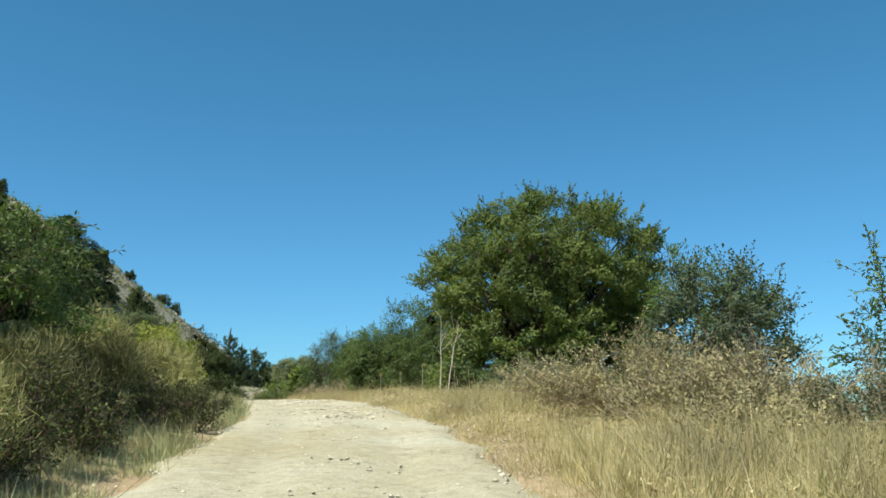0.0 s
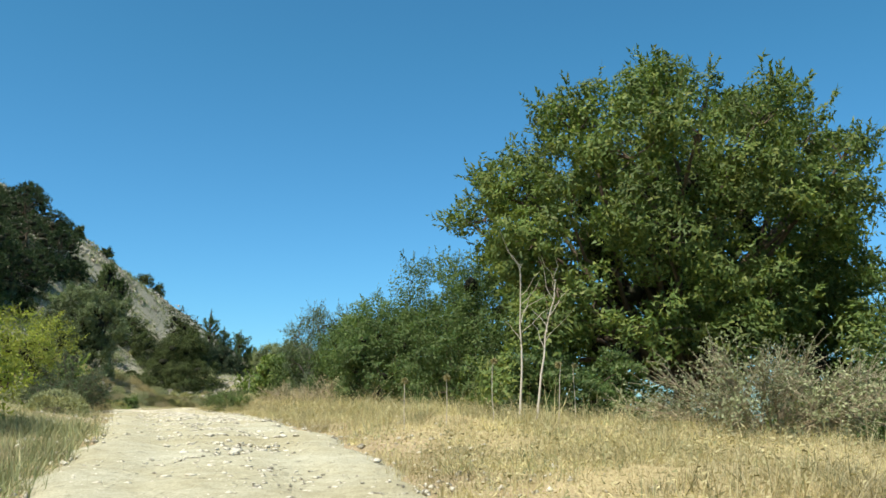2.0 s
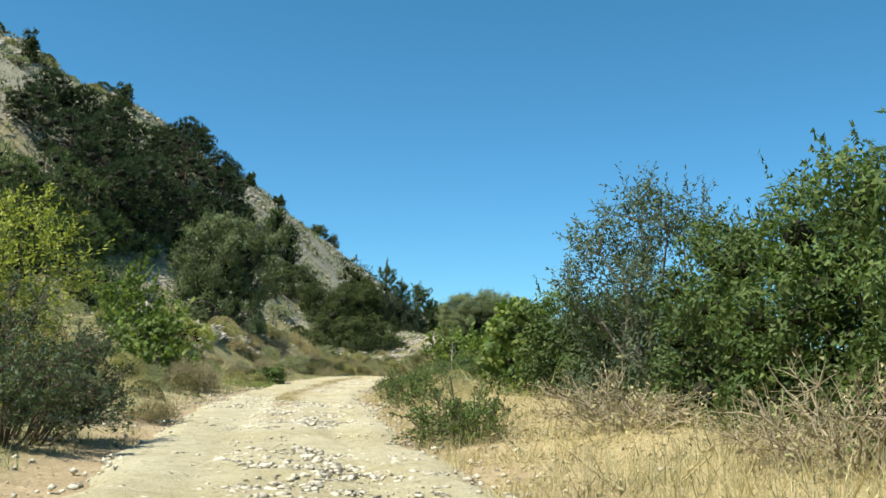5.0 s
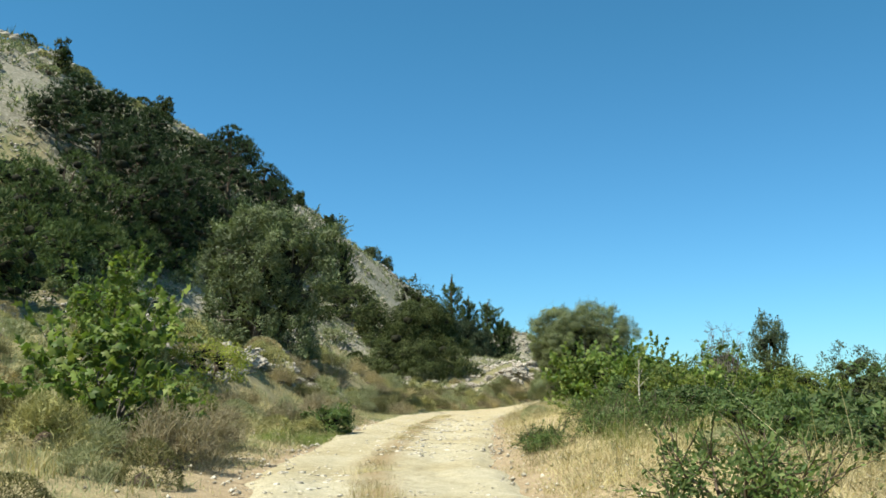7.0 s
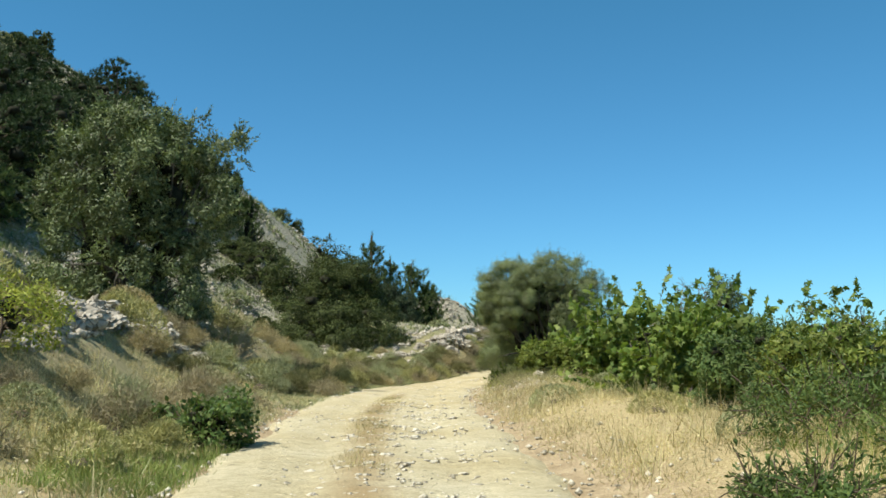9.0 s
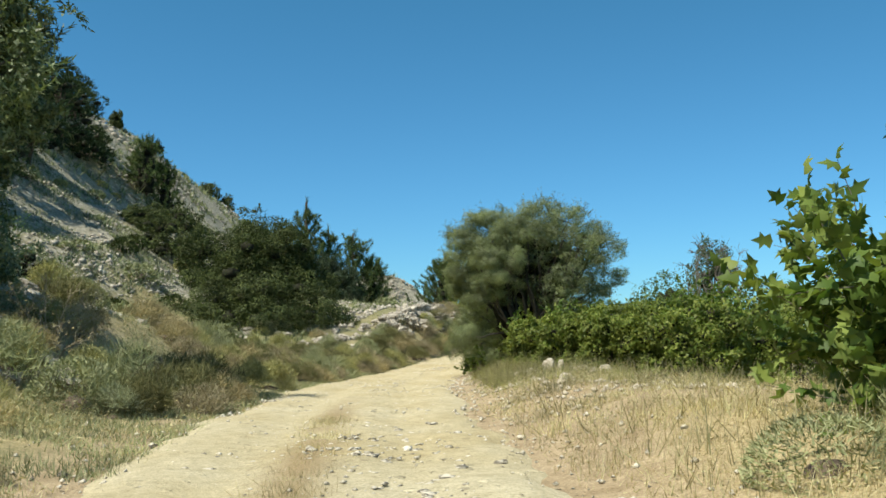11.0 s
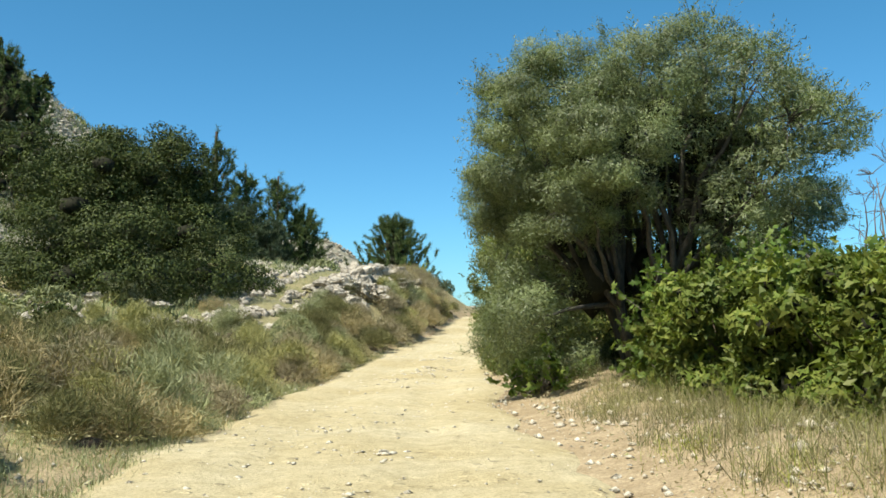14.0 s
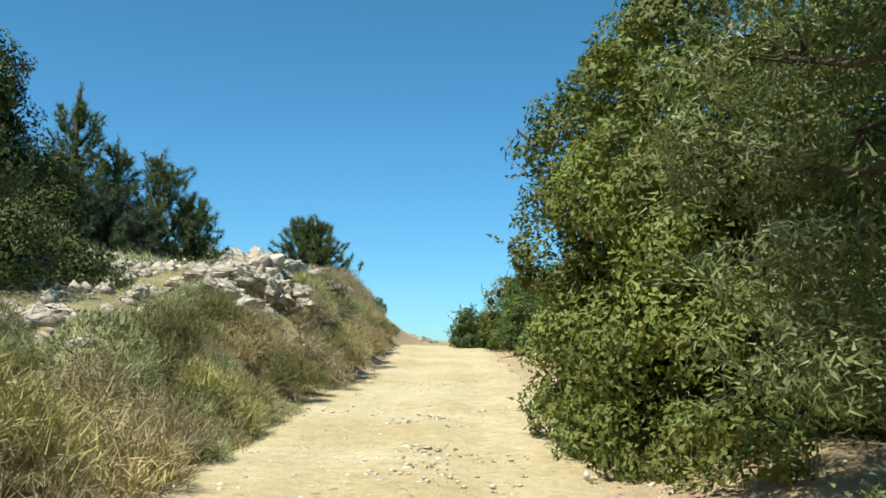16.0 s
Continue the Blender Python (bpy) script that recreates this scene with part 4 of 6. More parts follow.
for i, (x, y, top, rx) in enumerate([(8.2, 17.5, 1.5, 1.6), (9.8, 20.5, 1.8, 1.8), (8.8, 25.5, 2.2, 2.0), (7.4, 11.8, 0.9, 1.1)]):
    dry_shrub("thorn_bush", x, y, top, rx, "grey-green half-dry thorny bush in straw", seed=26 + i, stems=30, twigs=500, leafy=1800, leaf="grey")
for i, (x, y, top, rx, lf) in enumerate([(-1.6, 47.2, 8.0, 2.3, "hedge"), (-0.6, 46.9, 8.1, 2.0, "light"), (0.4, 46.0, 8.0, 2.3, "light"), (-3.1, 47.0, 6.5, 2.0, "light"), (-3.4, 45.2, 5.3, 1.7, "hedge"), (-0.9, 43.4, 5.6, 2.0, "hedge"),
                                         (-3.6, 48.8, 6.2, 1.9, "hedge"), (-4.3, 50.3, 6.0, 1.8, "light"), (-5.1, 51.8, 5.8, 1.7, "hedge"), (-1.0, 51.5, 6.0, 2.2, "hedge"), (1.6, 37.6, 3.9, 1.7, "hedge")]):
    shrub("hedge_bush", x, y, top, rx, "dense green hedge bush, leafy to the ground", leaf=lf, seed=31 + i, n=21000 if x > -5.5 else 14000, plain=True, boughs=15, length=0.085, width=0.05, group="hedge bushes", size=0.3, skirt=8, solid=0.45)
for i, (x, y, top, rx) in enumerate([(8.6, 39.5, 5.6, 2.4), (10.2, 36.5, 4.6, 2.2), (7.6, 33.2, 3.4, 1.8)]):
    shrub("thicket_bush", x, y, top, rx, "dense dark green bush below the large tree", leaf="hedge", seed=331 + i, n=9000, boughs=15, length=0.11, width=0.055, size=0.32, skirt=8)
tree("almond_tree", -6.2, 53.8, 6.6, 1.9, "dusty blue-green almond tree with thin leaves", leaf="almond", crown_low=0.1, boughs=18, n=24000, length=0.10, width=0.032, seed=41, inner=0,
     trunk_r=0.09, size=0.3, twigs=220, bark="grey", spray=0.2, skirt=6, stems=2, deep=0.1, sub_size=0.4, spray_len=0.4)
shrub("hedge_bush", -7.5, 55.9, 5.1, 1.3, "green hedge bush between fig and almond", leaf="hedge", seed=142, inner=0.3, n=12000, plain=True, length=0.085, width=0.05, boughs=13, group="hedge bushes")
shrub("fig_bush", -8.9, 57.4, 4.7, 1.0, "bright green young fig bush", leaf="fig", seed=42, inner=0.25, n=3200, length=0.16, width=0.16, boughs=8, up=0.5)
for i, (x0, y0, x1, y1, top) in enumerate([(-0.1, 33.5, -0.05, 33.8, 5.3), (0.08, 33.35, 0.6, 33.7, 5.0)]):
    r = np.random.default_rng(50 + i)
    z0 = hz(x0, y0)
    e = thing("bare_sapling", x0, y0, z0, "pale leafless sapling with a thin straight stem", "sapling", "bare saplings")
    H = top - z0
    part("stem", tubes("stem", [stem((0, 0, -0.2), (x1 - x0, y1 - y0, H), 0.027, 0.008, r, 0.07, 9)], 6, BARK["pale"]), e)
    part("branchwork", tubes("branchwork", [stem(((x1 - x0) * f, (y1 - y0) * f, H * f), ((x1 - x0) * f + r.normal() * 0.28, r.normal() * 0.28, H * f + r.uniform(0.3, 0.8)), 0.009, 0.003, r, 0.2, 5)
                                        for f in np.linspace(0.5, 0.97, 9)], 4, BARK["pale"]), e, kind="stuff")
shrub("low_shrub", -11.6, 58.6, 3.2, 0.8, "low green roadside shrub in dry grass", leaf="light", seed=43, n=4200, boughs=9, length=0.07, width=0.03, inner=0, spray=0.3)
shrub("low_shrub", -9.2, 50.6, 3.0, 0.7, "low half-dry green shrub in straw", leaf="light", seed=44, n=3600, boughs=9, length=0.07, width=0.028, inner=0, spray=0.3)
for i, (x, y, h, rx) in enumerate([(-14.5, 68.0, 0.35, 0.5), (-13.5, 71.2, 0.7, 0.8), (-13.2, 68.4, 0.55, 0.7), (-12.4, 69.0, 0.8, 0.8)]):
    shrub("low_shrub", x, y, hz(x, y) + h, rx, "low half-dry green shrub in straw", leaf="light", trunk_r=0.015, twigs=24, seed=345 + i, n=5200, boughs=12, length=0.055, width=0.02, spray=0.3, spray_len=0.25, inner=0)

dry_shrub("thorn_bush", -7.0, 49.4, 3.3, 1.2, "grey-brown withered bush at the hedge foot", seed=24, stems=34, twigs=600, leafy=1200)
dry_shrub("thorn_bush", -5.2, 46.2, 3.5, 1.2, "grey-brown withered bush at the hedge foot", seed=25, stems=34, twigs=600, leafy=900)



def globe_flower(x, y, h, seed):
    """A dried flower: a tall thin stem with a round pale seed head of short spikes."""
    r = np.random.default_rng(seed)
    e = thing("dry_flower", x, y, hz(x, y), "tall dry stem with a round pale seed head", "dry flower", "dry globe flowers")
    part("stem", tubes("stem", [stem((0, 0, -0.05), (r.normal() * 0.05, r.normal() * 0.05, h), 0.008, 0.005, r, 0.05, 6)], 5, BARK["pale"]), e)
    d = unit(r.normal(size=(420, 3)))
    ob = part("seed_head", leaves("seed_head", d * 0.012, d, 0.055, 0.014, LEAF["dead"], r, 0.02, True), e)
    ob.location = (0, 0, h)
    return e


for i, (x, y, h) in enumerate([(-0.7, 32.0, 1.07), (0.39, 32.0, 1.0), (-2.2, 32.0, 0.8), (-1.5, 32.0, 0.8), (1.0, 34.2, 1.1)]):
    globe_flower(x, y, h, 190 + i)

# ---- left of the track, first stretch ----
tree("small_tree", -6.9, 13.2, 4.6, 1.6, "bushy small tree with drooping light green twigs", leaf="light", crown_low=0.12, boughs=15, n=15000, length=0.10, width=0.03, seed=61, inner=0.3,
     trunk_r=0.08, size=0.32, up=-0.4, spray=0.15, skirt=5, spray_len=0.4)
shrub("broom_bush", -10.6, 31.6, 4.6, 2.1, "bright yellow-green leafy bush", leaf="broom", inner=0.25, seed=62, n=14000, length=0.09, width=0.045)
shrub("broom_bush", -17.4, 50.8, 6.1, 2.0, "yellow-green fine-leaved roadside bush", leaf="broom", inner=0.25, seed=63, n=15000, length=0.10, width=0.035, boughs=15, size=0.34, spray=0.2)
shrub("broom_bush", -25.5, 75.0, 5.0, 1.3, "yellow-green fine-leaved bush on the slope", leaf="broom", inner=0.25, seed=69, n=4000, length=0.10, width=0.035)
shrub("fig_bush", -21.2, 63.7, 4.65, 1.15, "bright green fig bush with large leaves", leaf="fig", skirt=3, seed=64, n=1900, length=0.18, width=0.18, boughs=15, size=0.24, up=0.3, spray=0.35, bark="grey", inner=0, twigs=150, spray_len=0.6)
shrub("fig_bush", -27.0, 72.7, 6.9, 1.5, "yellow-green fig bush on the slope", leaf="fig", seed=68, n=2200, length=0.18, width=0.18, boughs=12, size=0.27, up=0.4, spray=0.3, bark="grey", inner=0, twigs=100, spray_len=0.6)
tree("olive_tree", -30.9, 90.3, 12.6, 3.7, "tall grey-green olive tree on the slope", leaf="wild_olive", bark="olive", crown_low=0.08, boughs=34, n=80000, plain=True, length=0.14, width=0.058,
     seed=65, trunk_r=0.18, size=0.27, twigs=260, spray=0.14, skirt=9, stems=3, spray_len=0.5, sub=13, sub_size=0.34, deep=0.06, ry=2.1, extra=[(-27.8, 91.0, 10.9, 0.8), (-28.6, 90.7, 10.2, 0.9)])
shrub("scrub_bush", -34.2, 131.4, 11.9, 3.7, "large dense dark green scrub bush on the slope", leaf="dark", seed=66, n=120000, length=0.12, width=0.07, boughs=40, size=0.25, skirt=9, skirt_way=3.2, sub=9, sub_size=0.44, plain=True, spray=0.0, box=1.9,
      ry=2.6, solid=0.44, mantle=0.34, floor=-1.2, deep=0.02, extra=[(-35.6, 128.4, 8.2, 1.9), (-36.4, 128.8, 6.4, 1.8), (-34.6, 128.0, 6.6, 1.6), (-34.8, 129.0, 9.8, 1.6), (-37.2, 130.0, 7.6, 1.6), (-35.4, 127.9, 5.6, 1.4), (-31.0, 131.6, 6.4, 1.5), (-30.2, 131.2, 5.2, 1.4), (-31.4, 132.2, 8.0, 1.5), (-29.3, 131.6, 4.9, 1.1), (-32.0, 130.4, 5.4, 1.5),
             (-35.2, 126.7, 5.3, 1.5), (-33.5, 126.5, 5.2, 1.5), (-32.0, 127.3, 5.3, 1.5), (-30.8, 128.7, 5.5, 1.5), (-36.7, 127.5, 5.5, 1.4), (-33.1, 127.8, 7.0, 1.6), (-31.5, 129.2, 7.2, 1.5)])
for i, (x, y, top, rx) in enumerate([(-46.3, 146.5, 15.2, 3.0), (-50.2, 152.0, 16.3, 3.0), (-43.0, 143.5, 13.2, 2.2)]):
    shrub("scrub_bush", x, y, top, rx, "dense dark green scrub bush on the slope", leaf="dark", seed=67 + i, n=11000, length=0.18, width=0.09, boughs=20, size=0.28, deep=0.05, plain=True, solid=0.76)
for i, (x, y, top, rx) in enumerate([(-37.9, 159.5, 17.8, 2.8), (-36.2, 161.5, 15.3, 2.1), (-33.5, 161.5, 14.8, 2.6), (-31.9, 162.5, 12.4, 2.2), (-35.8, 158.5, 12.2, 2.1), (-33.8, 157.8, 10.6, 1.8), (-37.4, 156.5, 12.4, 2.0), (-39.4, 157.5, 13.6, 2.2)]):
    brush_pine("pine_tree", x, y, top, rx, "mid-green pine with upswept boughs on the stony slope", seed=70 + i, group="slope pines", shape=0.62, limbs=50, needles=75, length=0.36, width=0.04, leaf="blue_pine" if i > 3 else "young_pine", core=0.26)
OLD_PINES = [(-75.7, 135.6, 38.5, 3.4), (-73.2, 128.8, 34.4, 3.8), (-72.9, 138.1, 37.0, 3.4), (-72.0, 144.0, 36.7, 3.4), (-68.1, 128.4, 31.1, 4.4), (-67.6, 143.9, 33.7, 3.8), (-63.0, 127.5, 28.3, 4.4), (-70.5, 156.0, 36.8, 3.8),
             (-65.8, 152.7, 37.0, 4.0), (-58.6, 129.0, 26.2, 4.4), (-61.2, 144.3, 29.9, 4.4), (-59.0, 124.1, 23.8, 4.2), (-62.5, 158.7, 30.7, 3.8), (-56.9, 131.6, 23.5, 4.2), (-57.3, 125.1, 21.1, 3.6), (-58.8, 145.9, 25.2, 3.2),
             (-74.2, 172.5, 41.6, 3.4), (-68.2, 172.8, 35.2, 3.2), (-67.8, 167.0, 35.6, 3.6), (-62.6, 164.4, 26.6, 3.2), (-64.0, 136.5, 29.0, 4.2), (-68.5, 135.0, 32.5, 4.0), (-57.5, 138.5, 24.0, 3.8)]
for i, (x, y, top, rx) in enumerate(OLD_PINES):
    stone_pine("pine_tree", x, y, top, rx, "large dark green pine with puffy boughs on the hillside", seed=80 + i, group="hillside pines")
for i, (x, y, top, rx) in enumerate([(-60.1, 119.7, 22.1, 3.8), (-61.5, 116.4, 23.6, 4.0), (-58.2, 109.1, 19.2, 3.4), (-58.8, 116.2, 18.4, 3.0), (-59.1, 107.8, 20.8, 3.6), (-46.5, 89.9, 13.8, 3.0), (-57.4, 120.5, 17.8, 2.8), (-50.9, 101.4, 14.3, 3.0), (-54.5, 111.5, 16.0, 2.8)]):
    stone_pine("pine_tree", x, y, top, rx, "mid-green bushy pine on the hillside", seed=120 + i, leaf="young_pine", low=0.12, group="hillside pines")
for i, (x, y, top, rx) in enumerate([(-58.4, 169.7, 27.2, 2.4), (-56.6, 171.0, 24.6, 2.0), (-59.8, 171.6, 25.6, 2.0)]):
    brush_pine("pine_tree", x, y, top, rx, "young light green pine below the ridge", seed=140 + i, group="ridge pines", shape=0.6, limbs=40, needles=30, length=0.4, width=0.07)
brush_pine("pine_tree", -25.4, 174.0, 13.1, 4.2, "young pine with upswept boughs on the bank", seed=98, shape=0.8, limbs=76, needles=130, length=0.36, width=0.035, leaf="young_pine")
for i, (x, y, top, rx) in enumerate([(-82.6, 260.5, 38.6, 3.0), (-79.6, 263.5, 36.6, 2.0), (-49.4, 180.5, 21.4, 2.4), (-46.8, 178.5, 19.8, 2.2), (-45.0, 176.0, 18.2, 1.6), (-92.5, 153.5, 51.8, 1.4), (-80.7, 158.2, 42.4, 1.4), (-84.0, 218.0, 43.2, 1.2), (-78.5, 221.0, 38.2, 1.5), (-90, 176, 50.5, 1.6)]):
    shrub("scrub_bush", x, y, max(top, hz(x, y) + 1.3 * rx), rx, "small dark scrub bush on the skyline", leaf="dark", seed=100 + i, n=3200, length=0.3, width=0.16, boughs=9, plain=True, deep=0.2)


for i, (x, y) in enumerate([(-22.9, 69.2), (-23.9, 70.4)]):
    shrub("low_shrub", x, y, hz(x, y) + 0.9, 0.75, "leafy light green shrub at the slope foot", leaf="bramble", seed=380 + i, n=5200, boughs=11, length=0.07, width=0.03, inner=0.2)
shrub("low_shrub", -21.0, 73.5, 3.15, 0.65, "fresh dark green leafy shrub beside the track", leaf="light", seed=180, n=2600, boughs=9, length=0.09, width=0.045)
dry_shrub("thorn_bush", -14.4, 47.8, 4.2, 1.5, "dark dusty half-leafy bush beside the track", seed=181, stems=44, twigs=1300, leafy=16000, leaf="almond", bark="brown")
dry_shrub("thorn_bush", -13.4, 44.6, 3.2, 0.8, "dark dusty half-leafy bush beside the track", seed=182, stems=26, twigs=600, leafy=5000, leaf="almond", bark="brown")
dry_shrub("thorn_bush", -27.6, 91.0, 5.0, 1.3, "grey-brown half-dry bush on the slope foot", seed=183, stems=30, twigs=500, leafy=1200, leaf="rusty")

# ---- right of the track, second stretch ----
shrub("fig_bush", -13.7, 82.2, 4.75, 2.0, "bright green fig bush with large lobed leaves", leaf="fig", seed=110, inner=0.25, n=6500, length=0.18, width=0.18, boughs=18, size=0.24, up=0.5, spray=0.4, bark="grey", spray_len=0.8)
shrub("fig_bush", -10.4, 81.2, 5.0, 1.5, "green fig bush with grey bare branches", leaf="fig", seed=111, inner=0, n=1500, length=0.16, width=0.16, boughs=10, size=0.3, up=0.5, spray=0.3, bark="grey", twigs=160)
tree("olive_tree", -17.5, 111.7, 9.5, 3.9, "grey-green olive tree with low dense boughs beside the track", leaf="olive", bark="olive", crown_low=0.2, boughs=46, n=285000, plain=True, fine_side=(-0.8, -0.6, 1.5), length=0.078, width=0.023, deep=0.06,
     seed=112, trunk_r=0.15, size=0.26, twigs=360, spray=0.06, skirt=4, skirt_way=2.9, stems=6, spray_len=0.4, sub=15, sub_size=0.33,
     extra=[(-19.8, 114.7, 5.6, 0.8), (-19.4, 114.6, 5.1, 0.8), (-19.1, 114.6, 6.0, 0.85), (-19.7, 114.6, 4.2, 0.8), (-19.6, 114.2, 3.6, 0.75), (-20.1, 114.9, 4.9, 0.65), (-19.0, 114.2, 4.6, 0.85),
            (-16.0, 110.5, 6.9, 0.8), (-15.4, 110.6, 7.7, 0.8), (-16.6, 110.3, 7.3, 0.8), (-15.2, 110.3, 6.7, 0.7), (-16.7, 110.2, 6.3, 0.6), (-17.4, 113.0, 4.3, 0.8), (-16.4, 113.2, 4.5, 0.8)])
# added dark bush: stands in for the deep shade beneath the olive
shrub("scrub_bush", -16.4, 113.0, 5.6, 1.7, "dark bush added to fill the shaded hollow under the olive tree", leaf="dark", seed=199, n=13000, length=0.1, width=0.05, plain=True, boughs=18, size=0.3, inner=0.25)
shrub("mastic_bush", -18.0, 119.9, 8.3, 2.8, "tall dense glossy green mastic bush beside the track", leaf="lentisk", seed=113, n=150000, plain=True, length=0.085, width=0.05, boughs=50, size=0.22, skirt=12, sub=12, sub_size=0.38, spray=0.01, deep=0.03, solid=0.7, mantle=0.28, floor=-0.7,
      extra=[(-19.5, 120.8, 3.0, 0.9), (-19.3, 119.0, 2.9, 0.9), (-18.9, 117.7, 3.0, 0.8), (-19.0, 121.9, 3.0, 0.8), (-18.5, 117.3, 3.7, 0.9), (-19.6, 119.8, 3.8, 0.9), (-19.8, 119.4, 2.6, 0.7), (-19.6, 118.1, 2.6, 0.75), (-19.3, 116.9, 2.6, 0.75), (-19.7, 120.9, 2.6, 0.7)])
for i, (x, y, top, rx) in enumerate([(-16.5, 106.8, 4.2, 1.3), (-14.4, 106.2, 4.9, 2.0), (-12.4, 103.8, 5.1, 2.4), (-9.2, 102.0, 5.0, 2.5), (-5.8, 100.0, 4.9, 2.6), (-17.5, 107.2, 4.5, 1.15), (-16.9, 105.0, 4.5, 1.3), (-16.3, 103.1, 4.55, 1.4), (-15.1, 101.6, 4.65, 1.6), (-13.4, 100.2, 4.8, 1.8)]):
    shrub("bramble_thicket", x, y, top, rx, "dense leafy green bramble thicket behind pale stones", leaf="bramble", seed=120 + i, n=17000, plain=True, length=0.11, width=0.075, boughs=20, size=0.28, skirt=9, group="bramble thickets", solid=0.66)
for i, (x, y, top, rx, n) in enumerate([(-17.3, 108.7, 4.6, 1.15, 2600), (-15.9, 108.0, 4.7, 1.4, 3400), (-12.6, 101.4, 5.3, 1.5, 3000), (-19.8, 110.9, 3.0, 0.6, 450), (-17.5, 109.8, 3.7, 0.8, 1300)]):
    shrub("fig_bush", x, y, top, rx, "bright yellow-green fig bush at the thicket edge", leaf="fig", seed=126 + i, n=n, length=0.14, width=0.14, boughs=14, size=0.27, up=0.3, spray=0.3, bark="grey", spray_len=0.6, twigs=120, inner=0.25)
tree("small_tree", -1.8, 148.4, 11.8, 2.2, "distant rounded small tree", leaf="almond", crown_low=0.3, n=5000, seed=130, length=0.25, width=0.1, plain=True)
# (-12.6, 116.0) and (-14.8, 114.6) are added behind the olive to darken its gaps
for i, (x, y, top, rx) in enumerate([(-6.5, 140, 8.6, 3.0), (-3.5, 125, 7.0, 3.2), (2, 118, 6.2, 3.4), (4, 135, 8.0, 3.5), (-9, 128, 6.5, 2.6), (-12.6, 116.0, 5.4, 2.6), (-14.8, 114.6, 5.0, 2.0), (-1, 108, 4.6, 3.2), (-3.5, 92, 3.2, 2.6), (3, 98, 3.6, 3.2),
                                     (-8.6, 70.5, 3.3, 1.8), (-6.8, 72, 3.7, 2.2), (-3.5, 78, 3.8, 2.6), (-5.5, 65, 3.4, 2.0), (0, 85, 3.4, 2.8), (8, 110, 5.6, 3.6), (10, 128, 7.0, 4)]):
    shrub("scrub_bush", x, y, top, rx, "dark green scrub bush in the hollow", leaf="dark" if i % 2 else "hedge", seed=140 + i, n=4500, length=0.2, width=0.11, boughs=13, size=0.34, plain=True, deep=0.2)
for i, (x, y, top, rx, lf) in enumerate([(-15.4, 127.4, 6.2, 2.0, "lentisk"), (-15.0, 137.0, 6.8, 2.2, "light"), (-14.0, 147.0, 7.2, 2.3, "light"), (-13.0, 156.0, 6.6, 2.2, "hedge"), (-9.5, 163.0, 6.4, 2.2, "light"), (-4.0, 168.0, 6.6, 2.6, "hedge"), (-16.6, 150.5, 5.6, 1.3, "hedge"), (-15.2, 158.5, 5.6, 1.4, "light"), (-21.5, 160.0, 6.6, 1.2, "almond"), (-15.6, 143.0, 6.6, 1.3, "light"), (-15.4, 148.0, 7.0, 1.4, "lentisk"), (-23.0, 152.0, 7.0, 0.9, "broom")]):
    shrub("roadside_bush", x, y, top, rx, "leafy green bush beside the track", leaf=lf, seed=160 + i, n=8000, plain=True, length=0.12, width=0.06, boughs=15, size=0.32, solid=0.66)
for i, (x, y, top, rx) in enumerate([(-11.2, 72.8, 3.0, 1.4), (-10.0, 69.6, 2.8, 1.5), (-11.2, 77.6, 3.4, 1.3), (-9.0, 66.6, 2.6, 1.4), (-9.4, 76.0, 3.6, 1.7), (-12.3, 75.6, 4.1, 1.2), (-11.7, 71.6, 3.7, 1.1), (-12.9, 78.2, 4.2, 1.1)]):
    shrub("thicket_bush", x, y, top, rx, "leafy green bush below the verge", leaf=("hedge", "light", "bramble")[i % 3], seed=340 + i, n=9000, plain=True, length=0.095, width=0.05, boughs=16, size=0.3, solid=0.5)
r = np.random.default_rng(171)
e = thing("dead_sapling", -12.73, 70.0, hz(-12.73, 70.0), "pale dead sapling with a bare straight stem", "sapling")
part("stem", tubes("stem", [stem((0, 0, -0.2), (-0.03, 0.1, 1.46), 0.02, 0.008, r, 0.05, 9)], 6, BARK["pale"]), e)
part("branchwork", tubes("branchwork", [stem((-0.03 * f, 0.1 * f, 1.46 * f), (-0.03 * f + r.normal() * 0.13, r.normal() * 0.13, 1.46 * f + r.uniform(0.1, 0.22)), 0.007, 0.003, r, 0.15, 5)
                                    for f in np.linspace(0.5, 0.98, 9)], 4, BARK["pale"]), e, kind="stuff")
tree("dead_tree", -8.2, 119.4, 8.9, 2.2, "bare grey dead tree behind the thicket", leaf="dead", bark="grey", crown_low=0.35, boughs=26, n=60, seed=172, trunk_r=0.085, size=0.3, twigs=320, spray=0.0, stems=3, inner=0, length=0.05, width=0.02)

# ---- cushion shrubs on both banks ----
protos = []
for i, (lf, lab) in enumerate([("cushion", "olive-yellow dry cushion shrub"), ("rusty", "rust-brown dry cushion shrub"), ("grey", "grey-green dry cushion shrub"), ("cushion", "straw-coloured dry cushion shrub")]):
    protos.append(cushion("cushion_shrub", -6.0 - i, 9.0 + 4 * i, 0.75, 0.75, lf, lab + " on the stony bank", 200 + i, group="cushion shrubs"))
for i, (lf, lab) in enumerate([("mound", "olive-yellow dry cushion shrub"), ("grey", "grey-green dry cushion shrub"), ("mound", "olive-brown dry cushion shrub")]):
    protos.append(cushion("cushion_shrub", -5.2 - i, 8.0 + 5 * i, 0.75, 0.85, lf, lab + " on the bank beside the track", 220 + i, n=3500, group="cushion shrubs", length=0.085, width=0.019))
